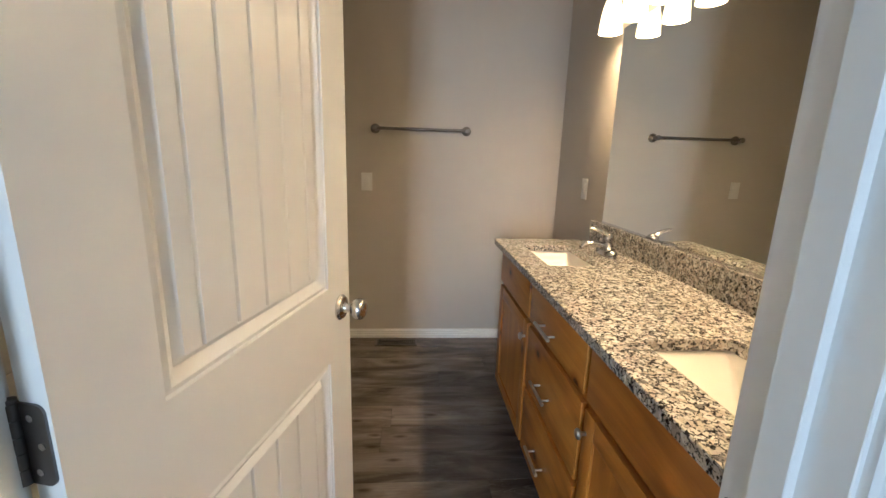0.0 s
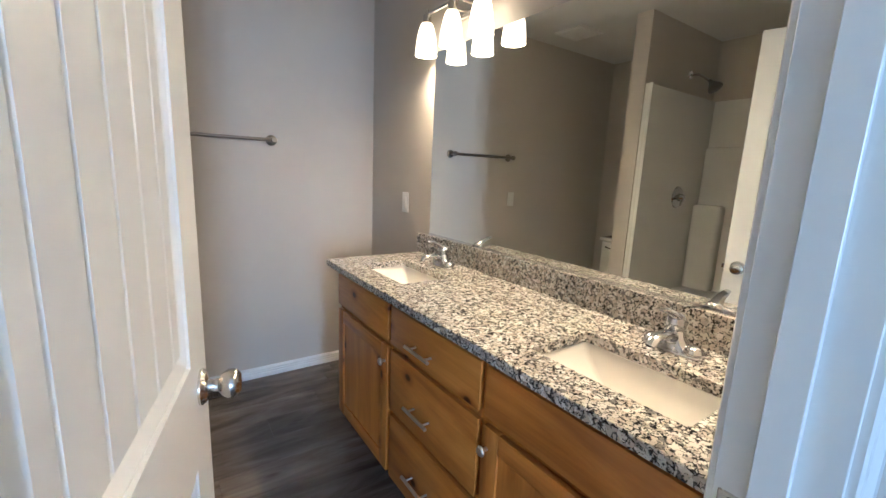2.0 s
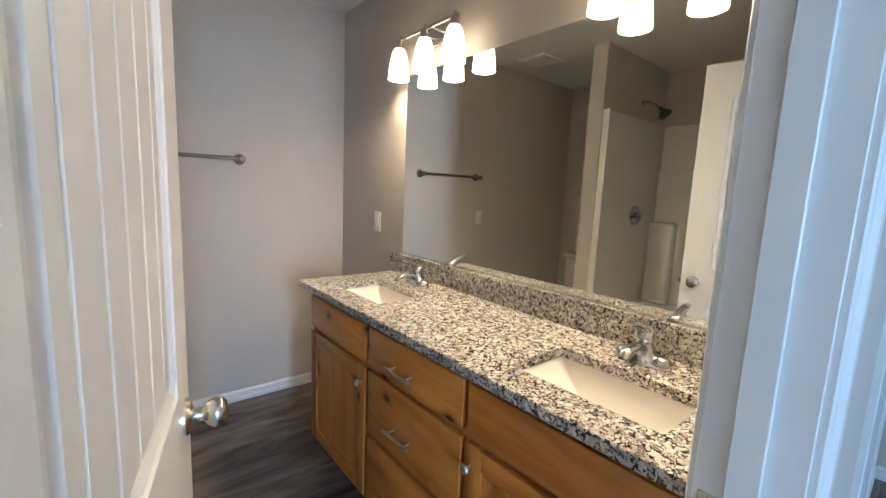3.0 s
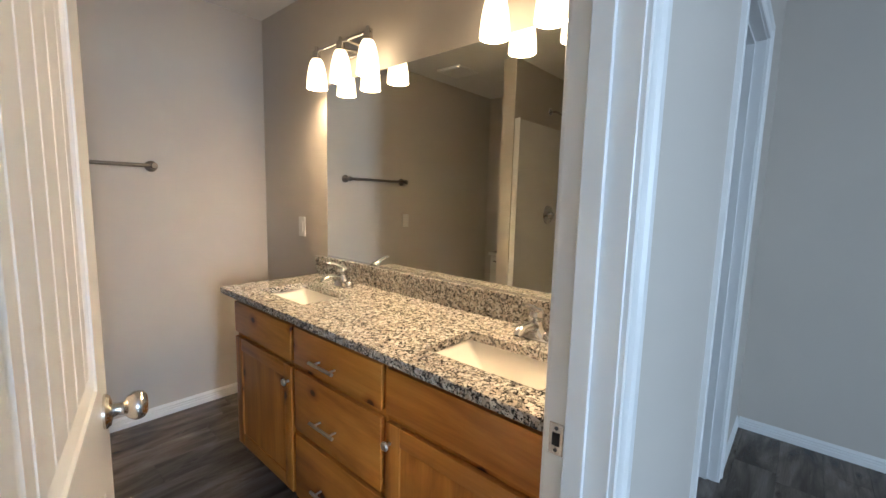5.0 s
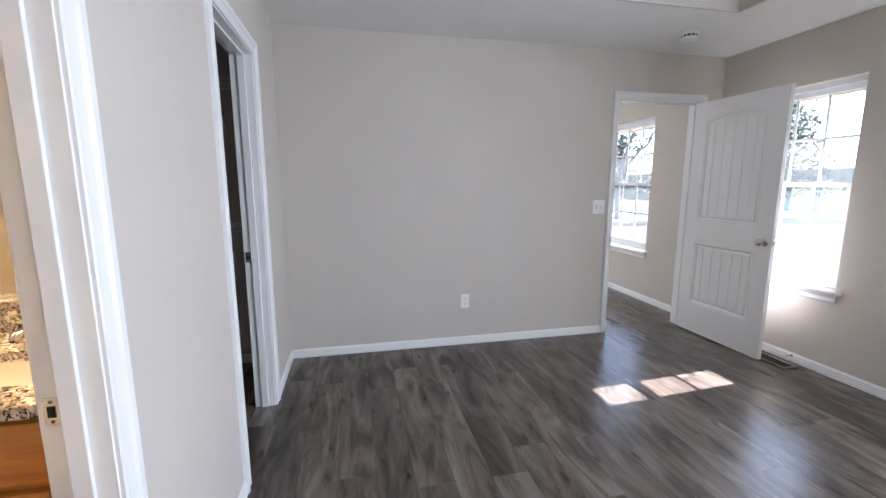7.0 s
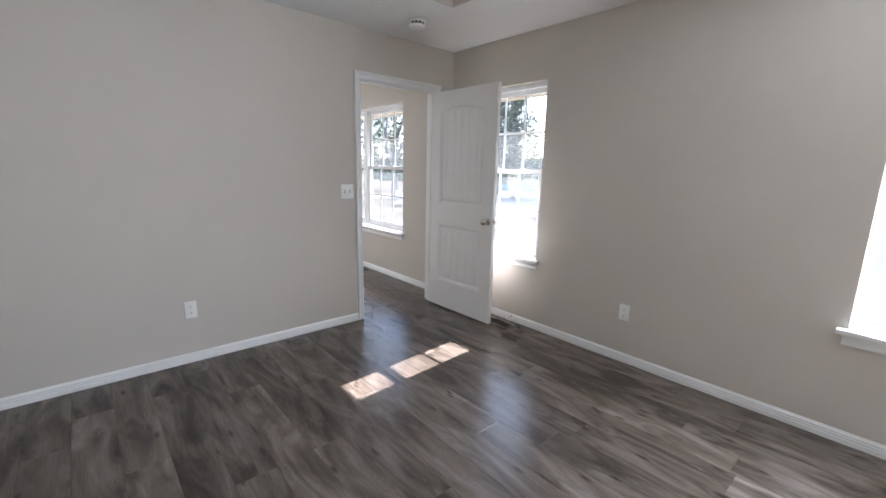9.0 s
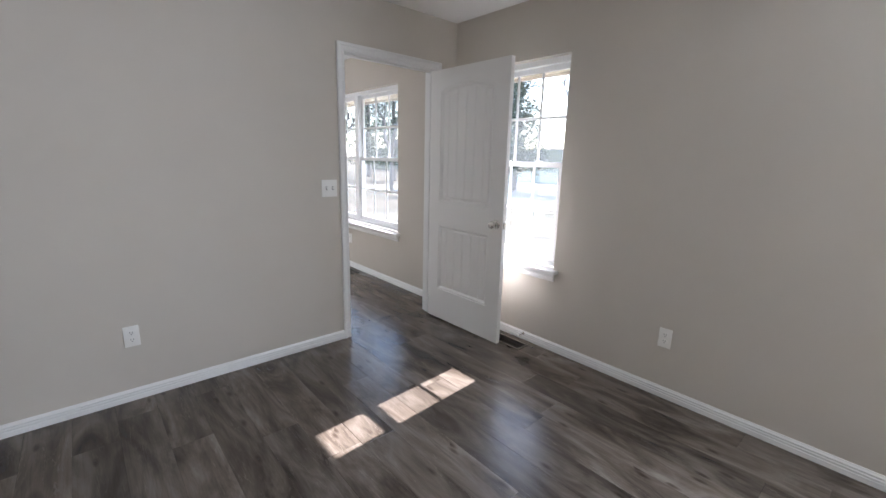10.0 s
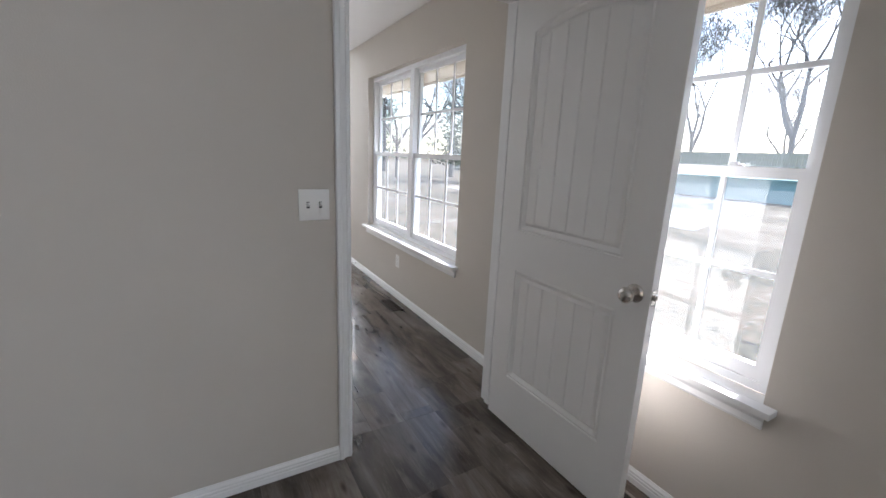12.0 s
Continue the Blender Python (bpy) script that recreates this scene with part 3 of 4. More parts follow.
def hinge_set(top, t, swing, h):
    """Three butt hinges: leaf on the door's edge, knuckle at the pivot, leaf on the jamb."""
    for z in (0.20, h / 2 - 0.010, h - 0.20):
        y = t if swing > 0 else 0.0
        r, far = 0.010, y - swing * 0.030
        rim = [(y, z - 0.045), (far + swing * r, z - 0.045)]
        rim += [(far + swing * r * (1 - math.sin(radians(a))), z - 0.045 + r * (1 - math.cos(radians(a)))) for a in (22, 45, 68, 90)]
        rim += [(p, 2 * z - q) for p, q in reversed(rim)]
        bm = bmesh.new()
        loft(bm, [(-0.0025, p, q) for p, q in rim], [(0.0005, p, q) for p, q in rim])
        hg = part("hinge", bm, HINGE, top, "dark metal butt hinge")
        bm = bmesh.new()
        yy = y + swing * 0.005
        for k in range(5):
            lathe(bm, [(0, -0.0085), (0.0065, -0.0085), (0.0065, 0.0085), (0, 0.0085)], 14, pose(-0.004, yy, z + (k - 2) * 0.018))
        lathe(bm, [(0, 0.045), (0.0055, 0.045), (0.0055, 0.049), (0, 0.051)], 14, pose(-0.004, yy, z))
        part("knuckle", bm, HINGE, hg, "", True)
        for k in (-1, 0, 1):
            bm = bmesh.new()
            lathe(bm, [(0, 0.001), (0.004, 0.001), (0.004, 0)], 10, pose(-0.0025, y - swing * (0.013 if k else 0.021), z + k * 0.030, 0, -90, 0))
            part("screw", bm, NICKEL, hg)


# bathroom door: pivots on the bathroom side, ajar into the room
BW = 0.722
ang = 76.3
dm = pose(BATH[0] + 0.004, YA2 + 0.004, 0.010, 0, 0, ang) @ pose(0.002, -0.035, 0)
bath_door, bt = door_leaf("bathroom_door", BW, 2.030, dm, "white two-panel planked door standing ajar into the bathroom", 0.040)
hinge_set(bath_door, bt, 1, 2.030)
# hall door: pivots on the bedroom side, open square to its wall
hm = pose(XB - 0.004, HALL[0] + 0.004, 0.012, 0, 0, 180.6) @ pose(0.002, -0.035, 0)
hall_door, ht = door_leaf("hall_door", 0.812, 2.032, hm, "white two-panel planked door standing wide open before the window")
hinge_set(hall_door, ht, 1, 2.032)


# ---- windows ----
def window(name, x0, x1, z0, z1, units, cols, label):
    """Vinyl double-hung units side by side in the outer wall, with stool and apron inside."""
    top = thing(name, label, "window", kind="structure")
    f0, f1 = -2.962, -2.878
    w = (x1 - x0) / units
    zb = z0 + 0.026
    zm = (zb + z1) / 2 + 0.005
    for k in range(units):
        a, b = x0 + k * w, x0 + (k + 1) * w
        fr = 0.038
        bm = bmesh.new()
        box(bm, a, f0, zb, a + fr, f1, z1)
        box(bm, b - fr, f0, zb, b, f1, z1)
        box(bm, a + fr, f0, z1 - fr, b - fr, f1, z1)
        box(bm, a + fr, f0, zb, b - fr, f1, zb + 0.030)
        frame_ob = part("window_frame", bm, VINYL, top)
        for nm, ya, yb, za, zt in (("upper_sash", -2.952, -2.924, zm - 0.018, z1 - fr), ("lower_sash", -2.918, -2.890, zb + 0.030, zm + 0.018)):
            sw = 0.032
            bm = bmesh.new()
            l0, l1 = a + fr, b - fr
            bot = 0.050 if nm == "lower_sash" else 0.036
            box(bm, l0, ya, za, l0 + sw, yb, zt)
            box(bm, l1 - sw, ya, za, l1, yb, zt)
            box(bm, l0 + sw, ya, zt - 0.036, l1 - sw, yb, zt)
            box(bm, l0 + sw, ya, za, l1 - sw, yb, za + bot)
            sash = part(nm, bm, VINYL, top)
            g0, g1, h0, h1 = l0 + sw, l1 - sw, za + bot, zt - 0.036
            ym = (ya + yb) / 2
            for c in range(1, cols):
                u = g0 + (g1 - g0) * c / cols
                part("muntin", boxed(u - 0.0105, ym - 0.005, h0, u + 0.0105, ym + 0.005, h1, 0.003, 1), VINYL, sash)
            hz = (h0 + h1) / 2
            part("muntin", boxed(g0, ym - 0.0045, hz - 0.0105, g1, ym + 0.0045, hz + 0.0105, 0.003, 1), VINYL, sash)
            pane = part("pane", boxed(g0 - 0.004, ym - 0.0065, h0 - 0.004, g1 + 0.004, ym - 0.0055, h1 + 0.004), GLASS, sash, "clear window glass")
            pane.visible_shadow = False
        for u in (a + w * 0.32, a + w * 0.68):
            bm = boxed(u - 0.022, -2.916, zm + 0.018, u + 0.022, -2.894, zm + 0.026, 0.003, 2)
            box(bm, u - 0.006, -2.905, zm + 0.026, u + 0.020, -2.897, zm + 0.034)
            part("sash_lock", bm, VINYL, top)
    horn = 0.042
    bm = boxed(x0 - horn, YC + 0.001, z0 - 0.002, x1 + horn, YC + 0.058, z0 + 0.022, 0.004, 2)
    box(bm, x0 + 0.001, f1 - 0.002, z0 + 0.001, x1 - 0.001, YC + 0.002, z0 + 0.0215)
    part("window_sill", bm, TRIM, top, "white wooden stool", True)
    bm = bmesh.new()
    prof = [(0.0, 0.0), (0.012, 0.0), (0.016, 0.010), (0.014, 0.030), (0.022, 0.048), (0.030, 0.056), (0.030, 0.062), (0.0, 0.062)]
    zz = z0 - 0.002 - 0.062
    loft(bm, [(x0 - 0.012 - 0.4 * d * 0.5, YC + 0.001 + d, zz + h) for d, h in prof], [(x1 + 0.012 + 0.4 * d * 0.5, YC + 0.001 + d, zz + h) for d, h in prof])
    part("apron", bm, TRIM, top)
    return top


window("window_1", *WIN1, 1, 3, "white double-hung window with grilles over a white sill")
window("window_2", *WIN2, 1, 3, "white double-hung window with grilles over a white sill")
window("window_3", *WINL, 2, 3, "white twin double-hung window with grilles over a white sill")
# added, never in view: an opening for the fill lamp
window("added_window_4", *WINADD, 2, 3, "white twin double-hung window with grilles over a white sill")


# ---- vanity ----
CF, CT = 1.110, 0.884        # counter front and top
DF = 1.137                   # door faces
BAYS = (2.772, 2.218, 1.664, 1.085)
CEND = 2.850


def bowl_rim(cx, cy, hx, hy, z, r, seg=5):
    """A rectangle with rounded corners."""
    pts = []
    for sx, sy, a0 in ((1, 1, 0), (-1, 1, 90), (-1, -1, 180), (1, -1, 270)):
        for k in range(seg + 1):
            a = radians(a0 + 90 * k / seg)
            pts.append((cx + sx * (hx - r) + r * math.cos(a), cy + sy * (hy - r) + r * math.sin(a), z))
    return pts


SINKS = [(1.340, 2.480), (1.340, 1.385)]
SX, SY = 0.118, 0.200


def countertop():
    """One slab with two rounded sink cut-outs, eased edges and a backsplash."""
    top = thing("countertop", "polished speckled granite countertop with two sink cut-outs", "countertop")
    bm = bmesh.new()
    y0, y1 = YA2 + 0.003, CEND
    ys = [y0, (SINKS[0][1] + SINKS[1][1]) / 2, y1]
    for (cx, cy), (a, b) in zip(SINKS, ((ys[1], ys[2]), (ys[0], ys[1]))):
        for z, flip in ((CT, False), (CT - 0.030, True)):
            rim = [bm.verts.new(p) for p in bowl_rim(cx, cy, SX, SY, z, 0.014)]
            out = []
            for v in rim:
                d = Vector((v.co.x - cx, v.co.y - cy))
                px = [(XM - 0.003 - cx) / d.x if d.x > 0 else (CF - cx) / d.x if d.x < 0 else 1e9, (b - cy) / d.y if d.y > 0 else (a - cy) / d.y if d.y < 0 else 1e9]
                k = min(px)
                out.append(bm.verts.new((cx + d.x * k, cy + d.y * k, z)))
            n = len(rim)
            corner = [(XM - 0.003, b), (CF, b), (CF, a), (XM - 0.003, a)]
            for i in range(n):
                j = (i + 1) % n
                o1, o2 = out[i], out[j]
                same = abs(o1.co.x - o2.co.x) < 1e-5 or abs(o1.co.y - o2.co.y) < 1e-5
                if same:
                    bm.faces.new((rim[i], rim[j], o2, o1))
                else:
                    c = min(corner, key=lambda q: (q[0] - (o1.co.x + o2.co.x) / 2) ** 2 + (q[1] - (o1.co.y + o2.co.y) / 2) ** 2)
                    cv = bm.verts.new((c[0], c[1], z))
                    bm.faces.new((rim[i], rim[j], o2, cv, o1))
            if not flip:
                top_rim = rim
            else:
                for i in range(n):
                    j = (i + 1) % n
                    bm.faces.new((top_rim[i], top_rim[j], rim[j], rim[i]))
    def strip(p, q):
        bm.faces.new([bm.verts.new(v) for v in ((*p, CT), (*q, CT), (*q, CT - 0.030), (*p, CT - 0.030))])
    x1 = XM - 0.003
    for p, q in (((CF, y0), (CF, y1)), ((CF, y1), (x1, y1)), ((x1, y1), (x1, y0)), ((x1, y0), (CF, y0))):
        strip(p, q)
    part("slab", bm, GRANITE, top)
    bm = bmesh.new()
    tube(bm, [(CF + 0.002, y0, CT - 0.004), (CF + 0.002, y1 - 0.002, CT - 0.004)], 0.0038, 8)
    part("front_edge", bm, GRANITE, top, "", True)
    part("backsplash", boxed(XM - 0.022, y0, CT + 0.0005, XM - 0.001, CEND + 0.03, 0.988, 0.002, 2), GRANITE, top, "granite backsplash strip")


countertop()


def basin(cx, cy):
    bm = bmesh.new()
    rings = [bowl_rim(cx, cy, SX + 0.010, SY + 0.010, CT - 0.031, 0.020), bowl_rim(cx, cy, SX + 0.004, SY + 0.004, CT - 0.034, 0.016), bowl_rim(cx, cy, SX - 0.002, SY - 0.006, CT - 0.055, 0.016),
             bowl_rim(cx, cy, SX - 0.030, SY - 0.100, CT - 0.140, 0.014), bowl_rim(cx, cy, 0.022, 0.022, CT - 0.146, 0.0215)]
    vs = [[bm.verts.new(p) for p in r] for r in rings]
    for a, b in zip(vs, vs[1:]):
        for i in range(len(a)):
            j = (i + 1) % len(a)
            bm.faces.new((a[i], a[j], b[j], b[i]))
    top = thing("sink", "white rectangular undermount ceramic sink", "sink", group="vanity sinks")
    part("bowl", bm, CERAMIC, top, "", True)
    bm = bmesh.new()
    lathe(bm, [(0, 0.004), (0.012, 0.004), (0.014, 0.001), (0.021, 0.002), (0.023, 0)], 20, pose(cx, cy, CT - 0.146))
    part("drain", bm, CHROME, top, "chrome drain", True)
    # hidden shell under the bowl
    bm = bmesh.new()
    vs = [[bm.verts.new((p[0] + (0.006 if p[0] > cx else -0.006), p[1] + (0.006 if p[1] > cy else -0.006), p[2] - 0.008)) for p in r] for r in rings]
    for a, b in zip(vs, vs[1:]):
        for i in range(len(a)):
            j = (i + 1) % len(a)
            bm.faces.new((a[i], a[j], b[j], b[i]))
    bm.faces.new(vs[-1])
    part("underside", bm, CERAMIC, top)


for cx, cy in SINKS:
    basin(cx, cy)


def faucet(cy):
    """Centre-set tap: oval deck plate with shoulders, domed body, low spout and a lever on top."""
    cx = 1.555
    top = thing("faucet", "chrome single-lever centre-set faucet", "faucet", pose(cx, cy, CT), group="vanity faucets")
    bm = bmesh.new()
    n = 28
    def oval(hx, hy, z):
        return [(hx * math.copysign(abs(math.cos(2 * math.pi * i / n)) ** 0.8, math.cos(2 * math.pi * i / n)), hy * math.sin(2 * math.pi * i / n), z) for i in range(n)]
    rings = [oval(0.030, 0.080, 0.001), oval(0.030, 0.080, 0.007), oval(0.028, 0.077, 0.011), oval(0.025, 0.050, 0.017), oval(0.0245, 0.036, 0.030), oval(0.024, 0.029, 0.046), oval(0.0235, 0.0255, 0.062)]
    vs = [[bm.verts.new(p) for p in r] for r in rings]
    for a, b in zip(vs, vs[1:]):
        for i in range(n):
            j = (i + 1) % n
            bm.faces.new((a[i], a[j], b[j], b[i]))
    bm.faces.new(vs[-1])
    bm.faces.new(vs[0][::-1])
    part("body", bm, CHROME, top, "", True)
    for s in (-1, 1):
        bm = bmesh.new()
        lathe(bm, [(0.026, 0.008), (0.0262, 0.016), (0.0235, 0.024), (0.017, 0.030), (0.008, 0.033), (0, 0.0335)], 24, pose(0, s * 0.052, 0))
        part("shoulder", bm, CHROME, top, "", True)
    bm = bmesh.new()
    tube(bm, [(0.004, 0, 0.036), (-0.026, 0, 0.047), (-0.056, 0, 0.054), (-0.088, 0, 0.054), (-0.110, 0, 0.047), (-0.119, 0, 0.036)], [0.021, 0.020, 0.018, 0.0165, 0.015, 0.0125], 16, 0.78)
    spout = part("spout", bm, CHROME, top, "", True)
    bm = bmesh.new()
    lathe(bm, [(0.009, 0), (0.009, -0.006), (0.006, -0.006), (0.006, -0.002), (0, -0.002)], 14, pose(-0.118, 0, 0.037))
    part("aerator", bm, CHROME, spout, "", True)
    bm = bmesh.new()
    lathe(bm, [(0.0235, 0.062), (0.0215, 0.064), (0.0215, 0.066), (0.0255, 0.068), (0.0265, 0.078), (0.0245, 0.090), (0.018, 0.100), (0.009, 0.105), (0, 0.106)], 28)
    lever = part("cap", bm, CHROME, top, "", True)
    bm = bmesh.new()
    tube(bm, [(0.008, 0, 0.084), (-0.012, 0, 0.098), (-0.034, 0, 0.111), (-0.058, 0, 0.121), (-0.080, 0, 0.126), (-0.088, 0, 0.1265)], [0.020, 0.0185, 0.0155, 0.013, 0.0105, 0.006], 14, 0.6)
    part("lever", bm, CHROME, lever, "", True)
    bm = bmesh.new()
    tube(bm, [(0.022, 0, 0.010), (0.022, 0, 0.055)], 0.0025, 8)
    lathe(bm, [(0, 0.062), (0.005, 0.060), (0.005, 0.055), (0, 0.053)], 10, pose(0.022, 0, 0))
    part("drain_rod", bm, CHROME, top, "", True)


faucet(SINKS[0][1])
faucet(SINKS[1][1])


def slab_front(parent, name, y0, y1, z0, z1):
    return part(name, boxed(DF, y0, z0, DF + 0.019, y1, z1, 0.0035, 2), ALDER_Y, parent, "", True)


def shaker_door(parent, y0, y1, z0, z1):
    """Frame of stiles and rails with a chamfered inner edge round a recessed flat panel."""
    r = 0.060
    door = part("door", boxed(DF + 0.007, y0 + r - 0.004, z0 + r - 0.004, DF + 0.014, y1 - r + 0.004, z1 - r + 0.004), ALDER_Z, parent)
    part("stile", boxed(DF, y0, z0, DF + 0.019, y0 + r, z1, 0.003, 2), ALDER_Z, door, "", True)
    part("stile", boxed(DF, y1 - r, z0, DF + 0.019, y1, z1, 0.003, 2), ALDER_Z, door, "", True)
    part("rail", boxed(DF + 0.0005, y0 + r, z0, DF + 0.0185, y1 - r, z0 + r, 0.003, 2), ALDER_Y, door, "", True)
    part("rail", boxed(DF + 0.0005, y0 + r, z1 - r, DF + 0.0185, y1 - r, z1, 0.003, 2), ALDER_Y, door, "", True)
    return door


def bar_pull(parent, yc, z):
    bm = bmesh.new()
    tube(bm, [(DF - 0.030, yc - 0.074, z), (DF - 0.030, yc + 0.074, z)], 0.0062, 14)
    p = part("pull", bm, PULL, parent, "satin chrome bar pull", True)
    for s in (-1, 1):
        bm = bmesh.new()
        tube(bm, [(DF + 0.001, yc + s * 0.048, z), (DF - 0.028, yc + s * 0.048, z)], 0.004, 12)
        part("post", bm, PULL, p, "", True)


def cab_knob(parent, y, z):
    bm = bmesh.new()
    lathe(bm, [(0.006, 0), (0.0055, 0.010), (0.008, 0.014), (0.014, 0.018), (0.0155, 0.022), (0.012, 0.027), (0, 0.029)], 22, pose(DF + 0.001, y, z, 0, -90, 0))
    part("knob", bm, PULL, parent, "satin chrome knob", True)


def carcass(top, y0, y1, left_end):
    """Face frame, sides, floor and back of one cabinet unit, with a recessed toe kick."""
    f0, f1 = DF + 0.020, DF + 0.039
    back = XM - 0.004
    zt = CT - 0.031
    for a, b in ((y0, y0 + 0.018), (y1 - 0.018, y1)):
        bm = bmesh.new()
        box(bm, f1, a, 0.105, back, b, zt)
        box(bm, 1.215, a, 0.001, back, b, 0.105)
        part("side_panel", bm, ALDER_Z, top)
    part("face_stile", boxed(f0, y0, 0.105, f1, y0 + 0.038, zt, 0.001, 1), ALDER_Z, top)
    part("face_stile", boxed(f0, y1 - 0.038, 0.105, f1, y1, zt, 0.001, 1), ALDER_Z, top)
    for z0, z1 in ((0.105, 0.140), (0.648, 0.690), (zt - 0.040, zt)):
        part("face_rail", boxed(f0 + 0.0005, y0 + 0.038, z0, f1 - 0.0005, y1 - 0.038, z1), ALDER_Y, top)
    part("cabinet_floor", boxed(f1, y0 + 0.018, 0.105, back, y1 - 0.018, 0.120), ALDER_Y, top)
    part("toe_kick", boxed(1.215, y0 + 0.018, 0.001, 1.230, y1 - 0.018, 0.105), ALDER_Y, top)


def sink_unit(y0, y1, knob_y):
    top = thing("sink_cabinet", "honey-stained knotty alder sink cabinet with one panelled door", "cabinet", group="vanity cabinets")
    carcass(top, y0, y1, True)
    g = 0.012
    slab_front(top, "false_front", y0 + g, y1 - g, 0.680, 0.828)
    d = shaker_door(top, y0 + g, y1 - g, 0.112, 0.655)
    cab_knob(d, knob_y, 0.590)


def drawer_unit(y0, y1):
    top = thing("drawer_cabinet", "honey-stained knotty alder cabinet with three drawers", "cabinet", group="vanity cabinets")
    carcass(top, y0, y1, False)
    part("face_rail", boxed(DF + 0.0205, y0 + 0.038, 0.374, DF + 0.0385, y1 - 0.038, 0.418), ALDER_Y, top)
    g = 0.012
    yc = (y0 + y1) / 2
    for z0, z1, pz in ((0.680, 0.828, 0.735), (0.406, 0.655, 0.503), (0.112, 0.384, 0.228)):
        d = slab_front(top, "drawer", y0 + g, y1 - g, z0, z1)
        bar_pull(d, yc + 0.030, pz)


sink_unit(BAYS[1] + 0.0005, BAYS[0], 2.252)
drawer_unit(BAYS[2] + 0.0005, BAYS[1])
sink_unit(BAYS[3], BAYS[2], 1.634)

mir = thing("wall_mirror_panel", "large frameless wall mirror above the backsplash", "mirror")
part("glass", boxed(XM - 0.006, 1.100, 0.991, XM - 0.001, 2.775, 1.930, 0.001, 1), MIRROR, mir, "silvered mirror glass")
part("channel", boxed(XM - 0.009, 1.100, 0.989, XM - 0.0065, 2.775, 0.999), CHROME, mir, "thin metal channel")


# ---- bathroom lights and fittings ----
def vanity_light(yc):
    """Three downward bell shades hung from a slim bar on a wall plate."""
    top = thing("vanity_light", "nickel three-light vanity fixture with lit frosted bell shades", "wall lamp", pose(XM, yc, 2.070), group="vanity lights")
    part("wall_plate", boxed(-0.022, -0.075, -0.050, -0.001, 0.075, 0.050, 0.006, 3), NICKEL, top, "", True)
    bm = bmesh.new()
    tube(bm, [(-0.097, -0.235, 0), (-0.097, 0.235, 0)], 0.0075, 12)
    part("bar", bm, NICKEL, top, "", True)
    for s in (-0.05, 0.05):
        bm = bmesh.new()
        tube(bm, [(-0.020, s, -0.005), (-0.070, s, -0.004), (-0.097, s, 0)], 0.0055, 10)
        part("arm", bm, NICKEL, top, "", True)
    for y in (-0.21, 0.0, 0.21):
        bm = bmesh.new()
        lathe(bm, [(0, 0.024), (0.008, 0.022), (0.010, 0.014), (0.010, 0.004), (0.019, 0.0), (0.021, -0.006), (0.021, -0.034), (0.026, -0.040), (0, -0.040)], 22, pose(-0.097, y, 0))
        part("socket_cap", bm, NICKEL, top, "", True)
        bm = bmesh.new()
        lathe(bm, [(0.020, -0.038), (0.030, -0.048), (0.038, -0.072), (0.045, -0.105), (0.050, -0.145), (0.053, -0.185), (0.050, -0.185), (0.047, -0.145), (0.042, -0.105), (0.035, -0.074), (0.027, -0.051), (0.018, -0.041)], 32, pose(-0.097, y, 0))
        part("shade", bm, SHADE, top, "lit frosted glass bell shade", True)
        bm = bmesh.new()
        lathe(bm, [(0, -0.050), (0.012, -0.052), (0.014, -0.102), (0.024, -0.126), (0.028, -0.146), (0.023, -0.164), (0.010, -0.173), (0, -0.174)], 20, pose(-0.097, y, 0))
        part("bulb", bm, BULB, top, "glowing bulb", True)


vanity_light(2.510)
vanity_light(1.400)


def towel_bar():
    top = thing("towel_bar", "dark brushed nickel towel bar on the wall", "towel bar", pose(0.715, YE, 1.474))
    for s in (-0.30, 0.30):
        bm = bmesh.new()
        lathe(bm, [(0, 0), (0.031, 0), (0.031, 0.005), (0.020, 0.011), (0.011, 0.014), (0.011, 0.050), (0.017, 0.054), (0.018, 0.074), (0.014, 0.079), (0, 0.080)], 24, pose(s, -0.0005, 0, 90, 0, 0))
        part("bracket", bm, DARK_NICKEL, top, "", True)
    bm = bmesh.new()
    tube(bm, [(-0.30, -0.064, 0), (0.30, -0.064, 0)], 0.0105, 16)
    part("bar", bm, DARK_NICKEL, top, "", True)


towel_bar()


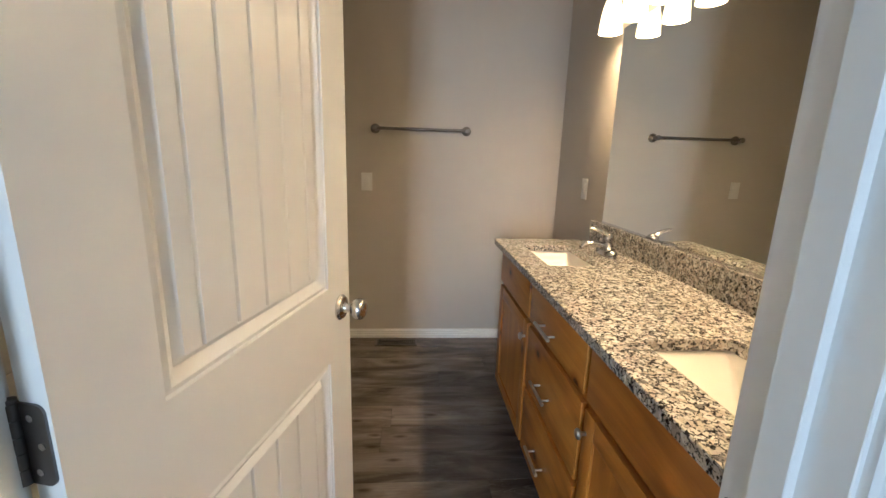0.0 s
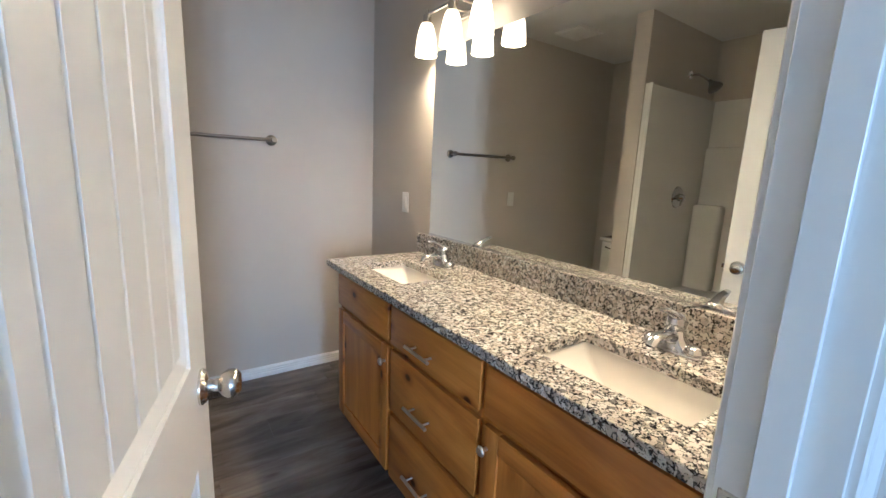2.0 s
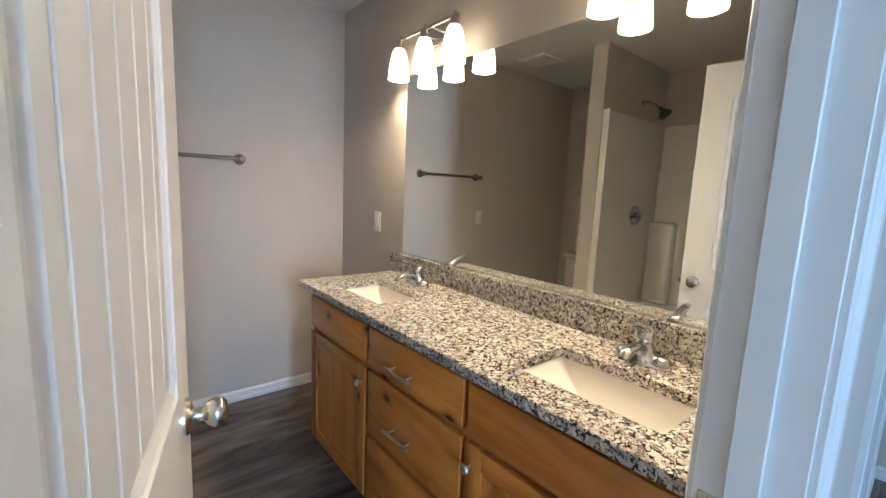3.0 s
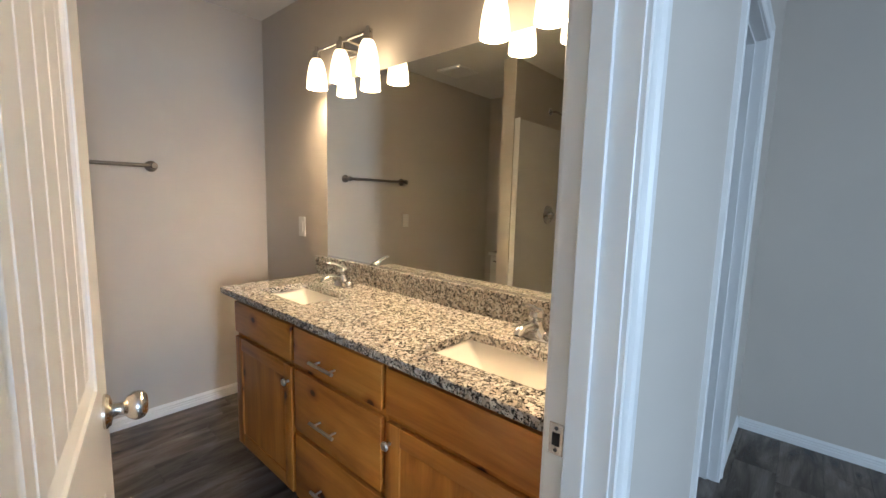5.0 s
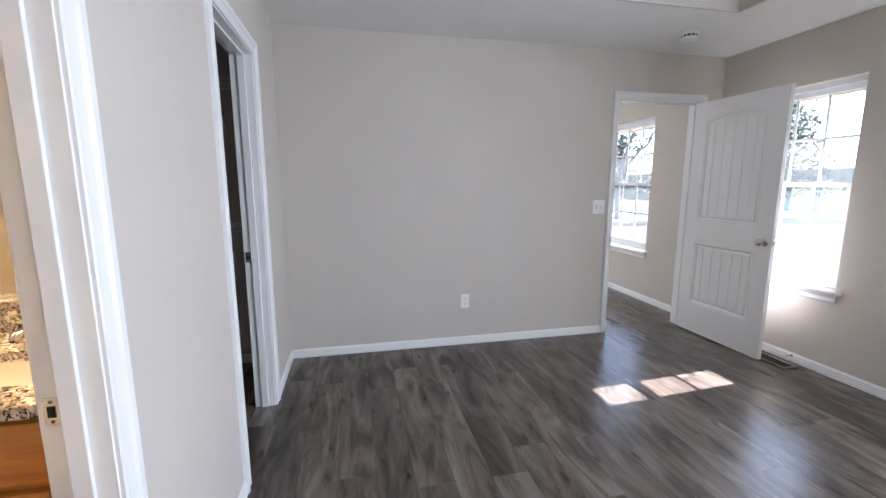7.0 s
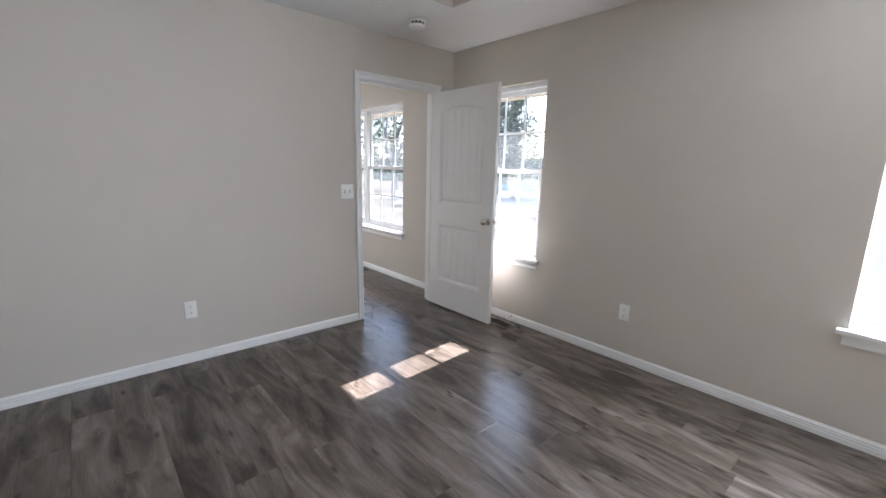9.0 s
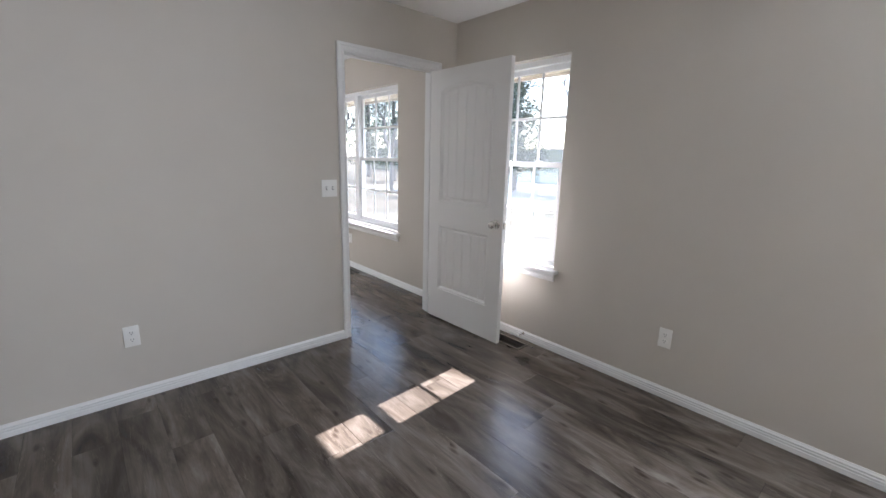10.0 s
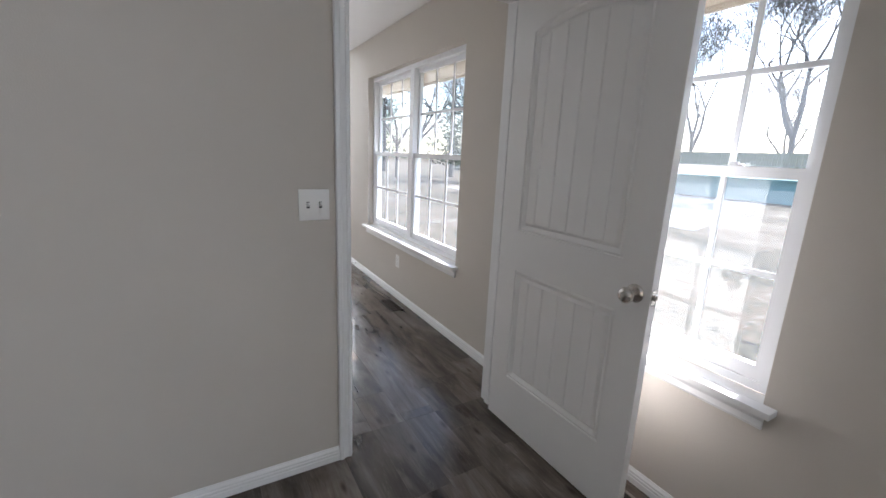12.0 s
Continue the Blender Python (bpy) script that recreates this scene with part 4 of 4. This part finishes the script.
def wall_plate(name, kind, m, label, category):
    """A cover plate on a wall: x along the wall, y out of it, origin at the middle of its back."""
    top = thing(name, label, category, m)
    w = 0.115 if kind == "double" else 0.072
    part("cover_plate", boxed(-w / 2, 0.0005, -0.059, w / 2, 0.006, 0.059, 0.0028, 2), PLASTIC, top, "", True)
    if kind == "outlet":
        for z in (-0.020, 0.020):
            bm = bmesh.new()
            n = 20
            ring = [(0.0165 * max(-0.86, min(0.86, math.cos(2 * math.pi * i / n))), 0.0165 * math.sin(2 * math.pi * i / n)) for i in range(n)]
            loft(bm, [(a, 0.005, z + b * 0.85) for a, b in ring], [(a, 0.0082, z + b * 0.85) for a, b in ring])
            sock = part("socket", bm, PLASTIC, top)
            for sx in (-0.006, 0.006):
                part("slot", boxed(sx - 0.0011, 0.0078, z - 0.001, sx + 0.0011, 0.0086, z + 0.008), DARK, sock)
            part("slot", boxed(-0.0022, 0.0078, z - 0.010, 0.0022, 0.0086, z - 0.0055), DARK, sock)
        bm = bmesh.new()
        lathe(bm, [(0, 0.0018), (0.0032, 0.0015), (0.0032, 0)], 10, pose(0, 0.0058, 0, -90, 0, 0))
        part("screw", bm, PLASTIC, top)
    elif kind == "rocker":
        part("rocker", boxed(-0.0165, 0.005, -0.033, 0.0165, 0.0095, 0.033, 0.002, 2), PLASTIC, top, "", True)
    else:
        for sx in ((-0.023, 0.023) if kind == "double" else (0.0,)):
            part("toggle_slot", boxed(sx - 0.0055, 0.0052, -0.012, sx + 0.0055, 0.0066, 0.012), DARK, top)
            bm = bmesh.new()
            loft(bm, [(sx + a, 0.0055, b) for a, b in ((-0.0045, -0.007), (0.0045, -0.007), (0.0045, 0.007), (-0.0045, 0.007))], [(sx + a, 0.017, b + 0.007) for a, b in ((-0.0035, -0.004), (0.0035, -0.004), (0.0035, 0.004), (-0.0035, 0.004))])
            part("toggle", bm, PLASTIC, top)
            for z in (-0.030, 0.030):
                bm = bmesh.new()
                lathe(bm, [(0, 0.0015), (0.003, 0.0013), (0.003, 0)], 10, pose(sx, 0.0058, z, -90, 0, 0))
                part("screw", bm, PLASTIC, top)
    return top


wall_plate("light_switch", "rocker", pose(0.355, YE, 1.128, 0, 0, 180), "white rocker light switch on the wall", "light switch")
wall_plate("wall_outlet", "rocker", pose(XM, 3.056, 1.146, 0, 0, 90), "white outlet plate on the wall beside the mirror", "wall outlet")
wall_plate("wall_outlet", "outlet", pose(XB, -0.445, 0.378, 0, 0, 90), "white duplex outlet low on the wall", "wall outlet", )
wall_plate("wall_outlet", "outlet", pose(1.461, YC, 0.372), "white duplex outlet low on the wall between the windows", "wall outlet")
wall_plate("wall_outlet", "outlet", pose(5.208, YC, 0.365), "white duplex outlet below the twin window", "wall outlet")
wall_plate("light_switch", "double", pose(XB, -1.647, 1.152, 0, 0, 90), "white double toggle light switch beside the doorway", "light switch")


def floor_register(x, y, lx, ly, group, mat=None, label="dark brown slotted metal floor register"):
    """A slotted metal register let into the floor."""
    mat = mat or BROWN_METAL
    top = thing("floor_register", label, "floor vent", pose(x, y, 0.004), group=group)
    bm = bmesh.new()
    e = 0.014
    for a, b, c, d in ((-lx / 2, -ly / 2, lx / 2, -ly / 2 + e), (-lx / 2, ly / 2 - e, lx / 2, ly / 2), (-lx / 2, -ly / 2 + e, -lx / 2 + e, ly / 2 - e), (lx / 2 - e, -ly / 2 + e, lx / 2, ly / 2 - e)):
        box(bm, a, b, 0, c, d, 0.006)
    part("frame", bm, mat, top)
    part("opening", boxed(-lx / 2 + e, -ly / 2 + e, -0.001, lx / 2 - e, ly / 2 - e, 0.0006), DARK, top)
    n = int((lx - 2 * e) / 0.014)
    for k in range(n):
        u = -lx / 2 + e + (k + 0.5) * (lx - 2 * e) / n
        part("slat", boxed(u - 0.003, -ly / 2 + e, 0.0012, u + 0.003, ly / 2 - e, 0.0048), BROWN_METAL, top)
    part("slat", boxed(-lx / 2 + e, -0.003, 0.001, lx / 2 - e, 0.003, 0.0052), BROWN_METAL, top)


floor_register(2.515, -2.680, 0.290, 0.125, "floor registers", LIT_BROWN_METAL, "brown slotted metal floor register by the baseboard, frame coloured as if strongly lit")
floor_register(5.040, -2.690, 0.290, 0.125, "floor registers")
floor_register(0.560, 3.425, 0.290, 0.100, "floor registers")


def door_stop(x):
    """Spring stop screwed to the baseboard of the outer wall."""
    ds = thing("door_stop", "spring door stop on the baseboard", "door stop", pose(x, YC + 0.012, 0.050), group="door stops")
    bm = bmesh.new()
    lathe(bm, [(0, 0), (0.011, 0), (0.009, 0.006), (0.005, 0.008), (0, 0.008)], 16, pose(0, 0, 0, -90, 0, 0))
    part("base", bm, NICKEL, ds, "", True)
    bm = bmesh.new()
    tube(bm, [(0.005 * math.cos(k * 0.9), 0.008 + 0.0008 * k, 0.005 * math.sin(k * 0.9)) for k in range(70)], 0.0011, 6)
    part("spring", bm, NICKEL, ds, "", True)
    bm = bmesh.new()
    lathe(bm, [(0.007, 0.062), (0.008, 0.066), (0.008, 0.074), (0.005, 0.078), (0, 0.078)], 16, pose(0, 0, 0, -90, 0, 0))
    part("tip", bm, RUBBER, ds, "white rubber tip", True)


door_stop(2.47)
door_stop(6.42)

sd = thing("smoke_detector", "round white smoke detector on the ceiling", "smoke detector", pose(2.910, -2.030, H))
bm = bmesh.new()
lathe(bm, [(0, -0.001), (0.070, -0.001), (0.070, -0.010), (0.064, -0.014), (0, -0.014)], 36)
part("base", bm, PLASTIC, sd, "", True)
bm = bmesh.new()
lathe(bm, [(0, -0.0142), (0.054, -0.0142), (0.054, -0.030), (0, -0.030)], 36)
part("vent", bm, DARK, sd, "dark vent gap")
bm = bmesh.new()
lathe(bm, [(0, -0.0302), (0.060, -0.0302), (0.062, -0.036), (0.056, -0.048), (0.040, -0.053), (0, -0.054)], 36)
cap = part("cap", bm, PLASTIC, sd, "", True)
for k in range(12):
    a = 2 * math.pi * k / 12
    part("rib", boxed(-0.003, 0.050, -0.031, 0.003, 0.060, -0.013), PLASTIC, sd, m=Matrix.Rotation(a, 4, "Z"))
bm = bmesh.new()
lathe(bm, [(0, -0.0535), (0.012, -0.0535), (0.012, -0.056), (0, -0.0565)], 20)
part("button", bm, PLASTIC, cap)

fan = thing("exhaust_fan", "square white ceiling exhaust fan grille", "ceiling vent", pose(0.09, 3.17, H))
part("frame", boxed(-0.13, -0.13, -0.018, 0.13, 0.13, -0.001, 0.006, 2), PLASTIC, fan, "", True)
for k in range(9):
    u = -0.10 + k * 0.025
    part("slat", boxed(-0.105, u - 0.004, -0.024, 0.105, u + 0.004, -0.0185), PLASTIC, fan)


def shower():
    """One-piece tub and surround in its recess: tub, three moulded walls, ledges, valve and head."""
    x0, x1, y0, y1 = XT + 0.003, 0.090, YA2 + 0.003, 2.567
    top = thing("bathtub_shower", "white acrylic bathtub with moulded shower surround", "bathtub")
    bm = bmesh.new()
    def ring(e, z, r):
        return [bm.verts.new(p) for p in bowl_rim((x0 + x1) / 2, (y0 + y1) / 2, (x1 - x0) / 2 - e, (y1 - y0) / 2 - e, z, r, 4)]
    rs = [ring(0.0, 0.001, 0.004), ring(0.0, 0.450, 0.004), ring(0.004, 0.455, 0.008), ring(0.075, 0.455, 0.08), ring(0.085, 0.445, 0.09), ring(0.14, 0.12, 0.12), ring(0.20, 0.09, 0.10)]
    for a, b in zip(rs, rs[1:]):
        for i in range(len(a)):
            j = (i + 1) % len(a)
            bm.faces.new((a[i], a[j], b[j], b[i]))
    bm.faces.new(rs[-1])
    part("tub", bm, ACRYLIC, top, "", True)
    part("surround_wall", boxed(x0, y0, 0.456, x0 + 0.030, y1, 1.985, 0.008, 2), ACRYLIC, top, "", True)
    part("surround_wall", boxed(x0 + 0.030, y1 - 0.030, 0.456, x1, y1, 1.985, 0.008, 2), ACRYLIC, top, "", True)
    part("surround_wall", boxed(x0 + 0.030, y0, 0.456, x1, y0 + 0.030, 1.985, 0.008, 2), ACRYLIC, top, "", True)
    part("flange", boxed(x1 - 0.012, y1 - 0.055, 0.456, x1 + 0.004, y1 - 0.0305, 1.985, 0.004, 2), ACRYLIC, top, "", True)
    part("corner_ledge", boxed(x0 + 0.031, y1 - 0.25, 0.456, x0 + 0.17, y1 - 0.031, 1.16, 0.035, 4), ACRYLIC, top, "", True)
    part("corner_ledge", boxed(x0 + 0.031, y1 - 0.60, 0.456, x0 + 0.090, y1 - 0.031, 1.62, 0.028, 5), ACRYLIC, top, "", True)
    v = pose(-0.49, y1 - 0.031, 1.215, 90, 0, 0)
    bm = bmesh.new()
    lathe(bm, [(0, 0), (0.085, 0), (0.083, 0.006), (0.050, 0.012), (0.030, 0.016), (0.026, 0.045), (0.018, 0.055), (0, 0.057)], 32, v)
    valve = part("valve_plate", bm, CHROME, top, "round chrome shower valve", True)
    bm = bmesh.new()
    tube(bm, [v @ Vector((0, 0, 0.048)), v @ Vector((0.030, -0.020, 0.060)), v @ Vector((0.075, -0.055, 0.066))], [0.011, 0.010, 0.007], 10)
    part("handle", bm, CHROME, valve, "", True)
    sh = thing("shower_head", "chrome shower head on a bent arm", "shower head", pose(-0.50, 2.570, 2.130))
    bm = bmesh.new()
    lathe(bm, [(0, 0), (0.030, 0), (0.027, 0.006), (0.012, 0.010), (0, 0.010)], 24, pose(0, -0.0005, 0, 90, 0, 0))
    part("flange", bm, CHROME, sh, "", True)
    bm = bmesh.new()
    tube(bm, [(0, -0.005, 0), (0, -0.060, -0.005), (0, -0.100, -0.028), (0, -0.140, -0.062)], 0.009, 12)
    part("arm", bm, CHROME, sh, "", True)
    bm = bmesh.new()
    lathe(bm, [(0, 0.02), (0.012, 0.018), (0.014, 0.0), (0.022, -0.012), (0.042, -0.040), (0.050, -0.058), (0.050, -0.066), (0.044, -0.070), (0, -0.070)], 28, pose(0, -0.150, -0.070, -38, 0, 0))
    part("head", bm, HINGE, sh, "dark nickel spray head", True)


shower()


def toilet():
    top = thing("toilet", "white two-piece toilet in its recess", "toilet", pose(XT + 0.012, 3.105, 0.0))
    part("tank", boxed(0.0, -0.215, 0.385, 0.190, 0.215, 0.735, 0.028, 3), CERAMIC, top, "", True)
    part("tank_lid", boxed(-0.008, -0.228, 0.736, 0.204, 0.228, 0.772, 0.012, 3), CERAMIC, top, "", True)
    bm = bmesh.new()
    n = 32
    def egg(z, s, dx=0.0):
        return [bm.verts.new((0.42 + dx + s * 0.255 * math.cos(2 * math.pi * i / n), s * 0.185 * math.sin(2 * math.pi * i / n), z)) for i in range(n)]
    rs = [egg(0.001, 0.62, -0.05), egg(0.10, 0.55, -0.05), egg(0.24, 0.72, -0.02), egg(0.36, 0.98), egg(0.395, 1.0), egg(0.395, 0.78), egg(0.30, 0.62), egg(0.22, 0.30)]
    for a, b in zip(rs, rs[1:]):
        for i in range(n):
            j = (i + 1) % n
            bm.faces.new((a[i], a[j], b[j], b[i]))
    bm.faces.new(rs[-1])
    part("bowl", bm, CERAMIC, top, "", True)
    part("neck", boxed(0.02, -0.11, 0.28, 0.24, 0.11, 0.384, 0.03, 3), CERAMIC, top, "", True)
    bm = bmesh.new()
    lo = [(0.42 + 0.26 * math.cos(2 * math.pi * i / n), 0.19 * math.sin(2 * math.pi * i / n)) for i in range(n)]
    loft(bm, [(a, b, 0.398) for a, b in lo], [(a, b, 0.425) for a, b in lo])
    part("lid", bm, PLASTIC, top, "closed white lid")
    bm = bmesh.new()
    tube(bm, [(0.190, 0.15, 0.68), (0.206, 0.15, 0.68), (0.210, 0.09, 0.672)], 0.006, 8)
    part("flush_lever", bm, CHROME, top, "", True)


toilet()


# ---- closet ----
def wire_shelf(z):
    """Ventilated wire shelf on the closet's side wall."""
    top = thing("wire_shelf", "white coated wire closet shelf", "shelf", group="closet shelves")
    x0, x1 = XB - 0.305, XB - 0.004
    for x, dz in ((x0, 0.0), (x0, -0.030), (x0 + 0.10, 0.0), (x0 + 0.20, 0.0), (x1, 0.0)):
        bm = bmesh.new()
        tube(bm, [(x, YA2 + 0.004, z + dz), (x, 2.596, z + dz)], 0.0032, 8)
        part("rail", bm, STEEL_WIRE, top, "", True)
    n = 58
    me = None
    for k in range(n):
        y = YA2 + 0.02 + k * 1.5 / n
        if me is None:
            bm = bmesh.new()
            tube(bm, [(x1, 0, z + 0.004), (x0, 0, z + 0.004), (x0, 0, z - 0.030)], 0.0014, 5)
            me = part("wire", bm, STEEL_WIRE, top)
            me.location.y = y
        else:
            w = new("wire", me.data)
            w.parent = top
            w.location.y = y
    for y in (1.3, 2.2):
        bm = bmesh.new()
        tube(bm, [(x0 + 0.01, y, z - 0.004), (x1, y, z - 0.28)], 0.004, 8)
        part("brace", bm, STEEL_WIRE, top, "", True)


wire_shelf(2.00)
wire_shelf(1.07)


# ---- outside ----
structure("ground", boxed(-600, -900, -0.55, 600, YC2 - 0.02, -0.45), GRASS, "dry winter lawn with fallen leaves", "ground")
bm = bmesh.new()
loft(bm, [(8.2, -13.3, -0.456), (23.0, -13.3, -0.456), (23.0, -27.4, -0.456), (12.2, -27.4, -0.456)],
     [(8.2, -13.3, -0.44), (23.0, -13.3, -0.44), (23.0, -27.4, -0.44), (12.2, -27.4, -0.44)])
structure("driveway", bm, DRIVE, "pale concrete driveway across the lawn", "road")

bm = bmesh.new()
box(bm, XW - 0.6, YC2 - 0.388, 2.075, 9.6, YC2 - 0.002, 2.090)
structure("eave_soffit", bm, SOFFIT, "tan soffit under the roof edge", "roof")
structure("eave_fascia", boxed(XW - 0.6, YC2 - 0.415, 2.050, 9.6, YC2 - 0.390, 2.46), SOFFIT, "tan fascia board", "roof")
bm = bmesh.new()
loft(bm, [(XW - 0.7, -3.75, 2.48), (XW - 0.7, -3.75, 2.52), (XW - 0.7, 0.9, 4.3), (XW - 0.7, 5.0, 2.8), (XW - 0.7, 5.0, 2.76), (XW - 0.7, 0.9, 4.26)],
     [(9.7, -3.75, 2.48), (9.7, -3.75, 2.52), (9.7, 0.9, 4.3), (9.7, 5.0, 2.8), (9.7, 5.0, 2.76), (9.7, 0.9, 4.26)])
structure("roof", bm, ROOF, "dark shingle roof over the house", "roof")


def board_fence(y, x0, x1, z0, z1, pitch):
    top = thing("board_fence", "weathered greenish wooden board fence beyond the drive", "fence")
    rnd = random.Random(5)
    meshes = [finish(boxed(0, 0, z0, pitch - 0.012, 0.03, z1 + rnd.uniform(-0.03, 0.03)), "board", FENCEW) for _ in range(4)]
    k, x = 0, x0
    while x < x1:
        b = new("board", meshes[k % 4])
        b.parent = top
        b.location = (x, y, 0)
        x += pitch
        k += 1
    for z in (z0 + 0.4, z1 - 0.3):
        part("fence_rail", boxed(x0, y - 0.05, z, x1, y - 0.002, z + 0.09), FENCEW, top)


board_fence(-32.0, -28, 52, -0.45, 2.35, 0.30)
# pale teal band beyond the drive, built as one long low block
tw = thing("teal_block", "long low pale teal block before the fence", "shed")
part("wall", boxed(-26, -30.5, -0.45, 34, -28.0, 0.75), TEAL, tw)
part("roof", boxed(-26.2, -30.7, 0.751, 34.2, -27.8, 0.83), TEAL, tw)


def limb(bm, p, d, length, r, depth, rnd, spread, tips):
    """A crooked tapering limb that forks until it is a twig."""
    pts, rad = [p.copy()], [r]
    q = p.copy()
    steps = 4 if depth > 1 else 3
    for i in range(steps):
        d = (d + Vector((rnd.uniform(-1, 1), rnd.uniform(-1, 1), rnd.uniform(-0.4, 0.7))) * 0.22).normalized()
        q = q + d * (length / steps)
        pts.append(q.copy())
        rad.append(r * (1 - 0.45 * (i + 1) / steps))
    tube(bm, pts, [max(q, 0.014) for q in rad], 6 if depth > 2 else 4)
    if depth == 0:
        tips.append(q)
        return
    kids = rnd.choice((2, 3, 3)) if depth < 4 else 3
    for k in range(kids):
        at = pts[-1] if k < 2 else pts[-2]
        axis = Vector((rnd.uniform(-1, 1), rnd.uniform(-1, 1), rnd.uniform(-0.2, 0.8))).normalized()
        nd = (d * (1 - spread) + axis * spread).normalized()
        limb(bm, at, nd, length * rnd.uniform(0.62, 0.82), r * (0.55 if k < 2 else 0.4), depth - 1, rnd, spread, tips)


def bare_tree(x, y, height, seed, lean=0.0, depth=6):
    rnd = random.Random(seed)
    top = thing("bare_tree", "leafless winter tree with crooked twigs", "tree", pose(x, y, -0.45), group="bare trees")
    bm = bmesh.new()
    tips = []
    tube(bm, [(0, 0, -0.1), (lean * 0.1, 0, height * 0.10), (lean * 0.3, 0, height * 0.22)], [height * 0.013, height * 0.011, height * 0.010], 8)
    part("trunk", bm, BARK, top, "", True)
    bm = bmesh.new()
    for k in range(3):
        a = rnd.uniform(0, 6.28)
        limb(bm, Vector((lean * 0.3, 0, height * 0.215)), Vector((0.55 * math.cos(a) + lean * 0.4, 0.55 * math.sin(a), 1)).normalized(), height * 0.24, height * 0.0105, depth - 1, rnd, 0.48, tips)
    part("crown", bm, BARK, top, "bare branching twigs", True)


def evergreen(x, y, height, width, seed):
    rnd = random.Random(seed)
    top = thing("evergreen_tree", "dark evergreen tree with uneven boughs", "tree", pose(x, y, -0.45), group="evergreen trees")
    bm = bmesh.new()
    tube(bm, [(0, 0, -0.1), (0, 0, height * 0.5), (0.1, 0, height * 0.97)], [height * 0.022, height * 0.014, 0.02], 8)
    part("trunk", bm, BARK, top, "", True)
    bm = bmesh.new()
    boughs = 120
    for i in range(boughs):
        f = i / boughs
        z = height * (0.12 + 0.86 * f)
        reach = width * (1 - f) ** 0.75 * rnd.uniform(0.55, 1.1) + 0.25
        a = i * 2.4 + rnd.uniform(-0.4, 0.4)
        for s in range(20):
            u = (s + rnd.random()) / 20
            c = Vector((math.cos(a) * reach * u, math.sin(a) * reach * u, z + reach * u * rnd.uniform(-0.12, 0.22)))
            size = rnd.uniform(0.12, 0.28) * (1.1 - 0.5 * f)
            for _ in range(4):
                n1 = Vector((rnd.uniform(-1, 1), rnd.uniform(-1, 1), rnd.uniform(-0.6, 0.8))).normalized()
                n2 = n1.cross(Vector((rnd.uniform(-1, 1), rnd.uniform(-1, 1), rnd.uniform(-1, 1)))).normalized()
                p = c + n1 * size * 0.3
                bm.faces.new([bm.verts.new(p - n2 * size * 0.28), bm.verts.new(p + n1 * size), bm.verts.new(p + n2 * size * 0.28)])
    me = bpy.data.meshes.new("crown")
    bm.to_mesh(me)
    bm.free()
    me.materials.append(NEEDLES)
    crown = new("crown", me)
    crown.parent = top
    crown["label"] = "dark green needle sprays"


evergreen(16.6, -20.0, 8.5, 2.6, 11)
evergreen(20.0, -22.5, 9.5, 2.8, 12)
evergreen(27.0, -18.5, 10.0, 3.4, 13)
evergreen(33.0, -20.0, 11.0, 3.6, 14)
evergreen(41.0, -17.0, 11.0, 3.8, 15)
bare_tree(14.3, -34.6, 18.0, 31, 0.8, 8)
bare_tree(21.2, -35.0, 14.0, 22, 0.0, 7)
bare_tree(17.2, -41.0, 11.0, 27)
bare_tree(18.5, -12.5, 9.0, 23)
bare_tree(24.0, -12.0, 10.0, 24)
bare_tree(31.0, -14.0, 11.0, 25)
bare_tree(-3.0, -20.0, 10.0, 26)


# ---- floors, plank by plank ----
PW, PL = 0.178, 1.220


def plank_floor(name, x0, x1, y0, y1, seed, label):
    """Staggered planks along x with eased edges, over a dark underlay."""
    sub = structure(name, boxed(x0, y0, -0.060, x1, y1, -0.0025), SUBFLOOR, label, "floor")
    rnd = random.Random(seed)
    cache = {}
    row, y = 0, y0
    k = round((y0 - 10) / PW)
    while y < y1 - 1e-4:
        yb = min(y + PW, y1)
        x = x0 - rnd.uniform(0.05, 1.0) * PL
        while x < x1:
            a, b = max(x, x0), min(x + PL, x1)
            if b - a > 0.01:
                key = (round(b - a, 3), round(yb - y, 4))
                if key not in cache:
                    g, e = 0.0002, 0.0008
                    bm = bmesh.new()
                    lx, ly = b - a, yb - y
                    lo = [(g, g), (lx - g, g), (lx - g, ly - g), (g, ly - g)]
                    hi = [(g + e, g + e), (lx - g - e, g + e), (lx - g - e, ly - g - e), (g + e, ly - g - e)]
                    v0 = [bm.verts.new((*p, -0.0025)) for p in lo]
                    v1 = [bm.verts.new((*p, -0.0010)) for p in lo]
                    v2 = [bm.verts.new((*p, 0.0)) for p in hi]
                    for i in range(4):
                        j = (i + 1) % 4
                        bm.faces.new((v0[i], v0[j], v1[j], v1[i]))
                        bm.faces.new((v1[i], v1[j], v2[j], v2[i]))
                    bm.faces.new(v2)
                    bm.faces.new(v0[::-1])
                    cache[key] = finish(bm, "plank", PLANK)
                ob = new("plank", cache[key])
                ob.parent = sub
                ob.location = (a, y, 0)
            x += PL
        y += PW


plank_floor("floor_bedroom", XW, XB2, YC, YA2, 3, "grey-brown wood-look plank floor in the bedroom")
plank_floor("floor_bath", XT, XM, YA2, YE, 4, "grey-brown wood-look plank floor in the bathroom")
plank_floor("floor_living", XB2, 9.0, YC, 2.4, 5, "grey-brown wood-look plank floor in the living room")
plank_floor("floor_closet", XM + 0.115, XB, YA2, 2.6, 6, "grey-brown wood-look plank floor in the closet")
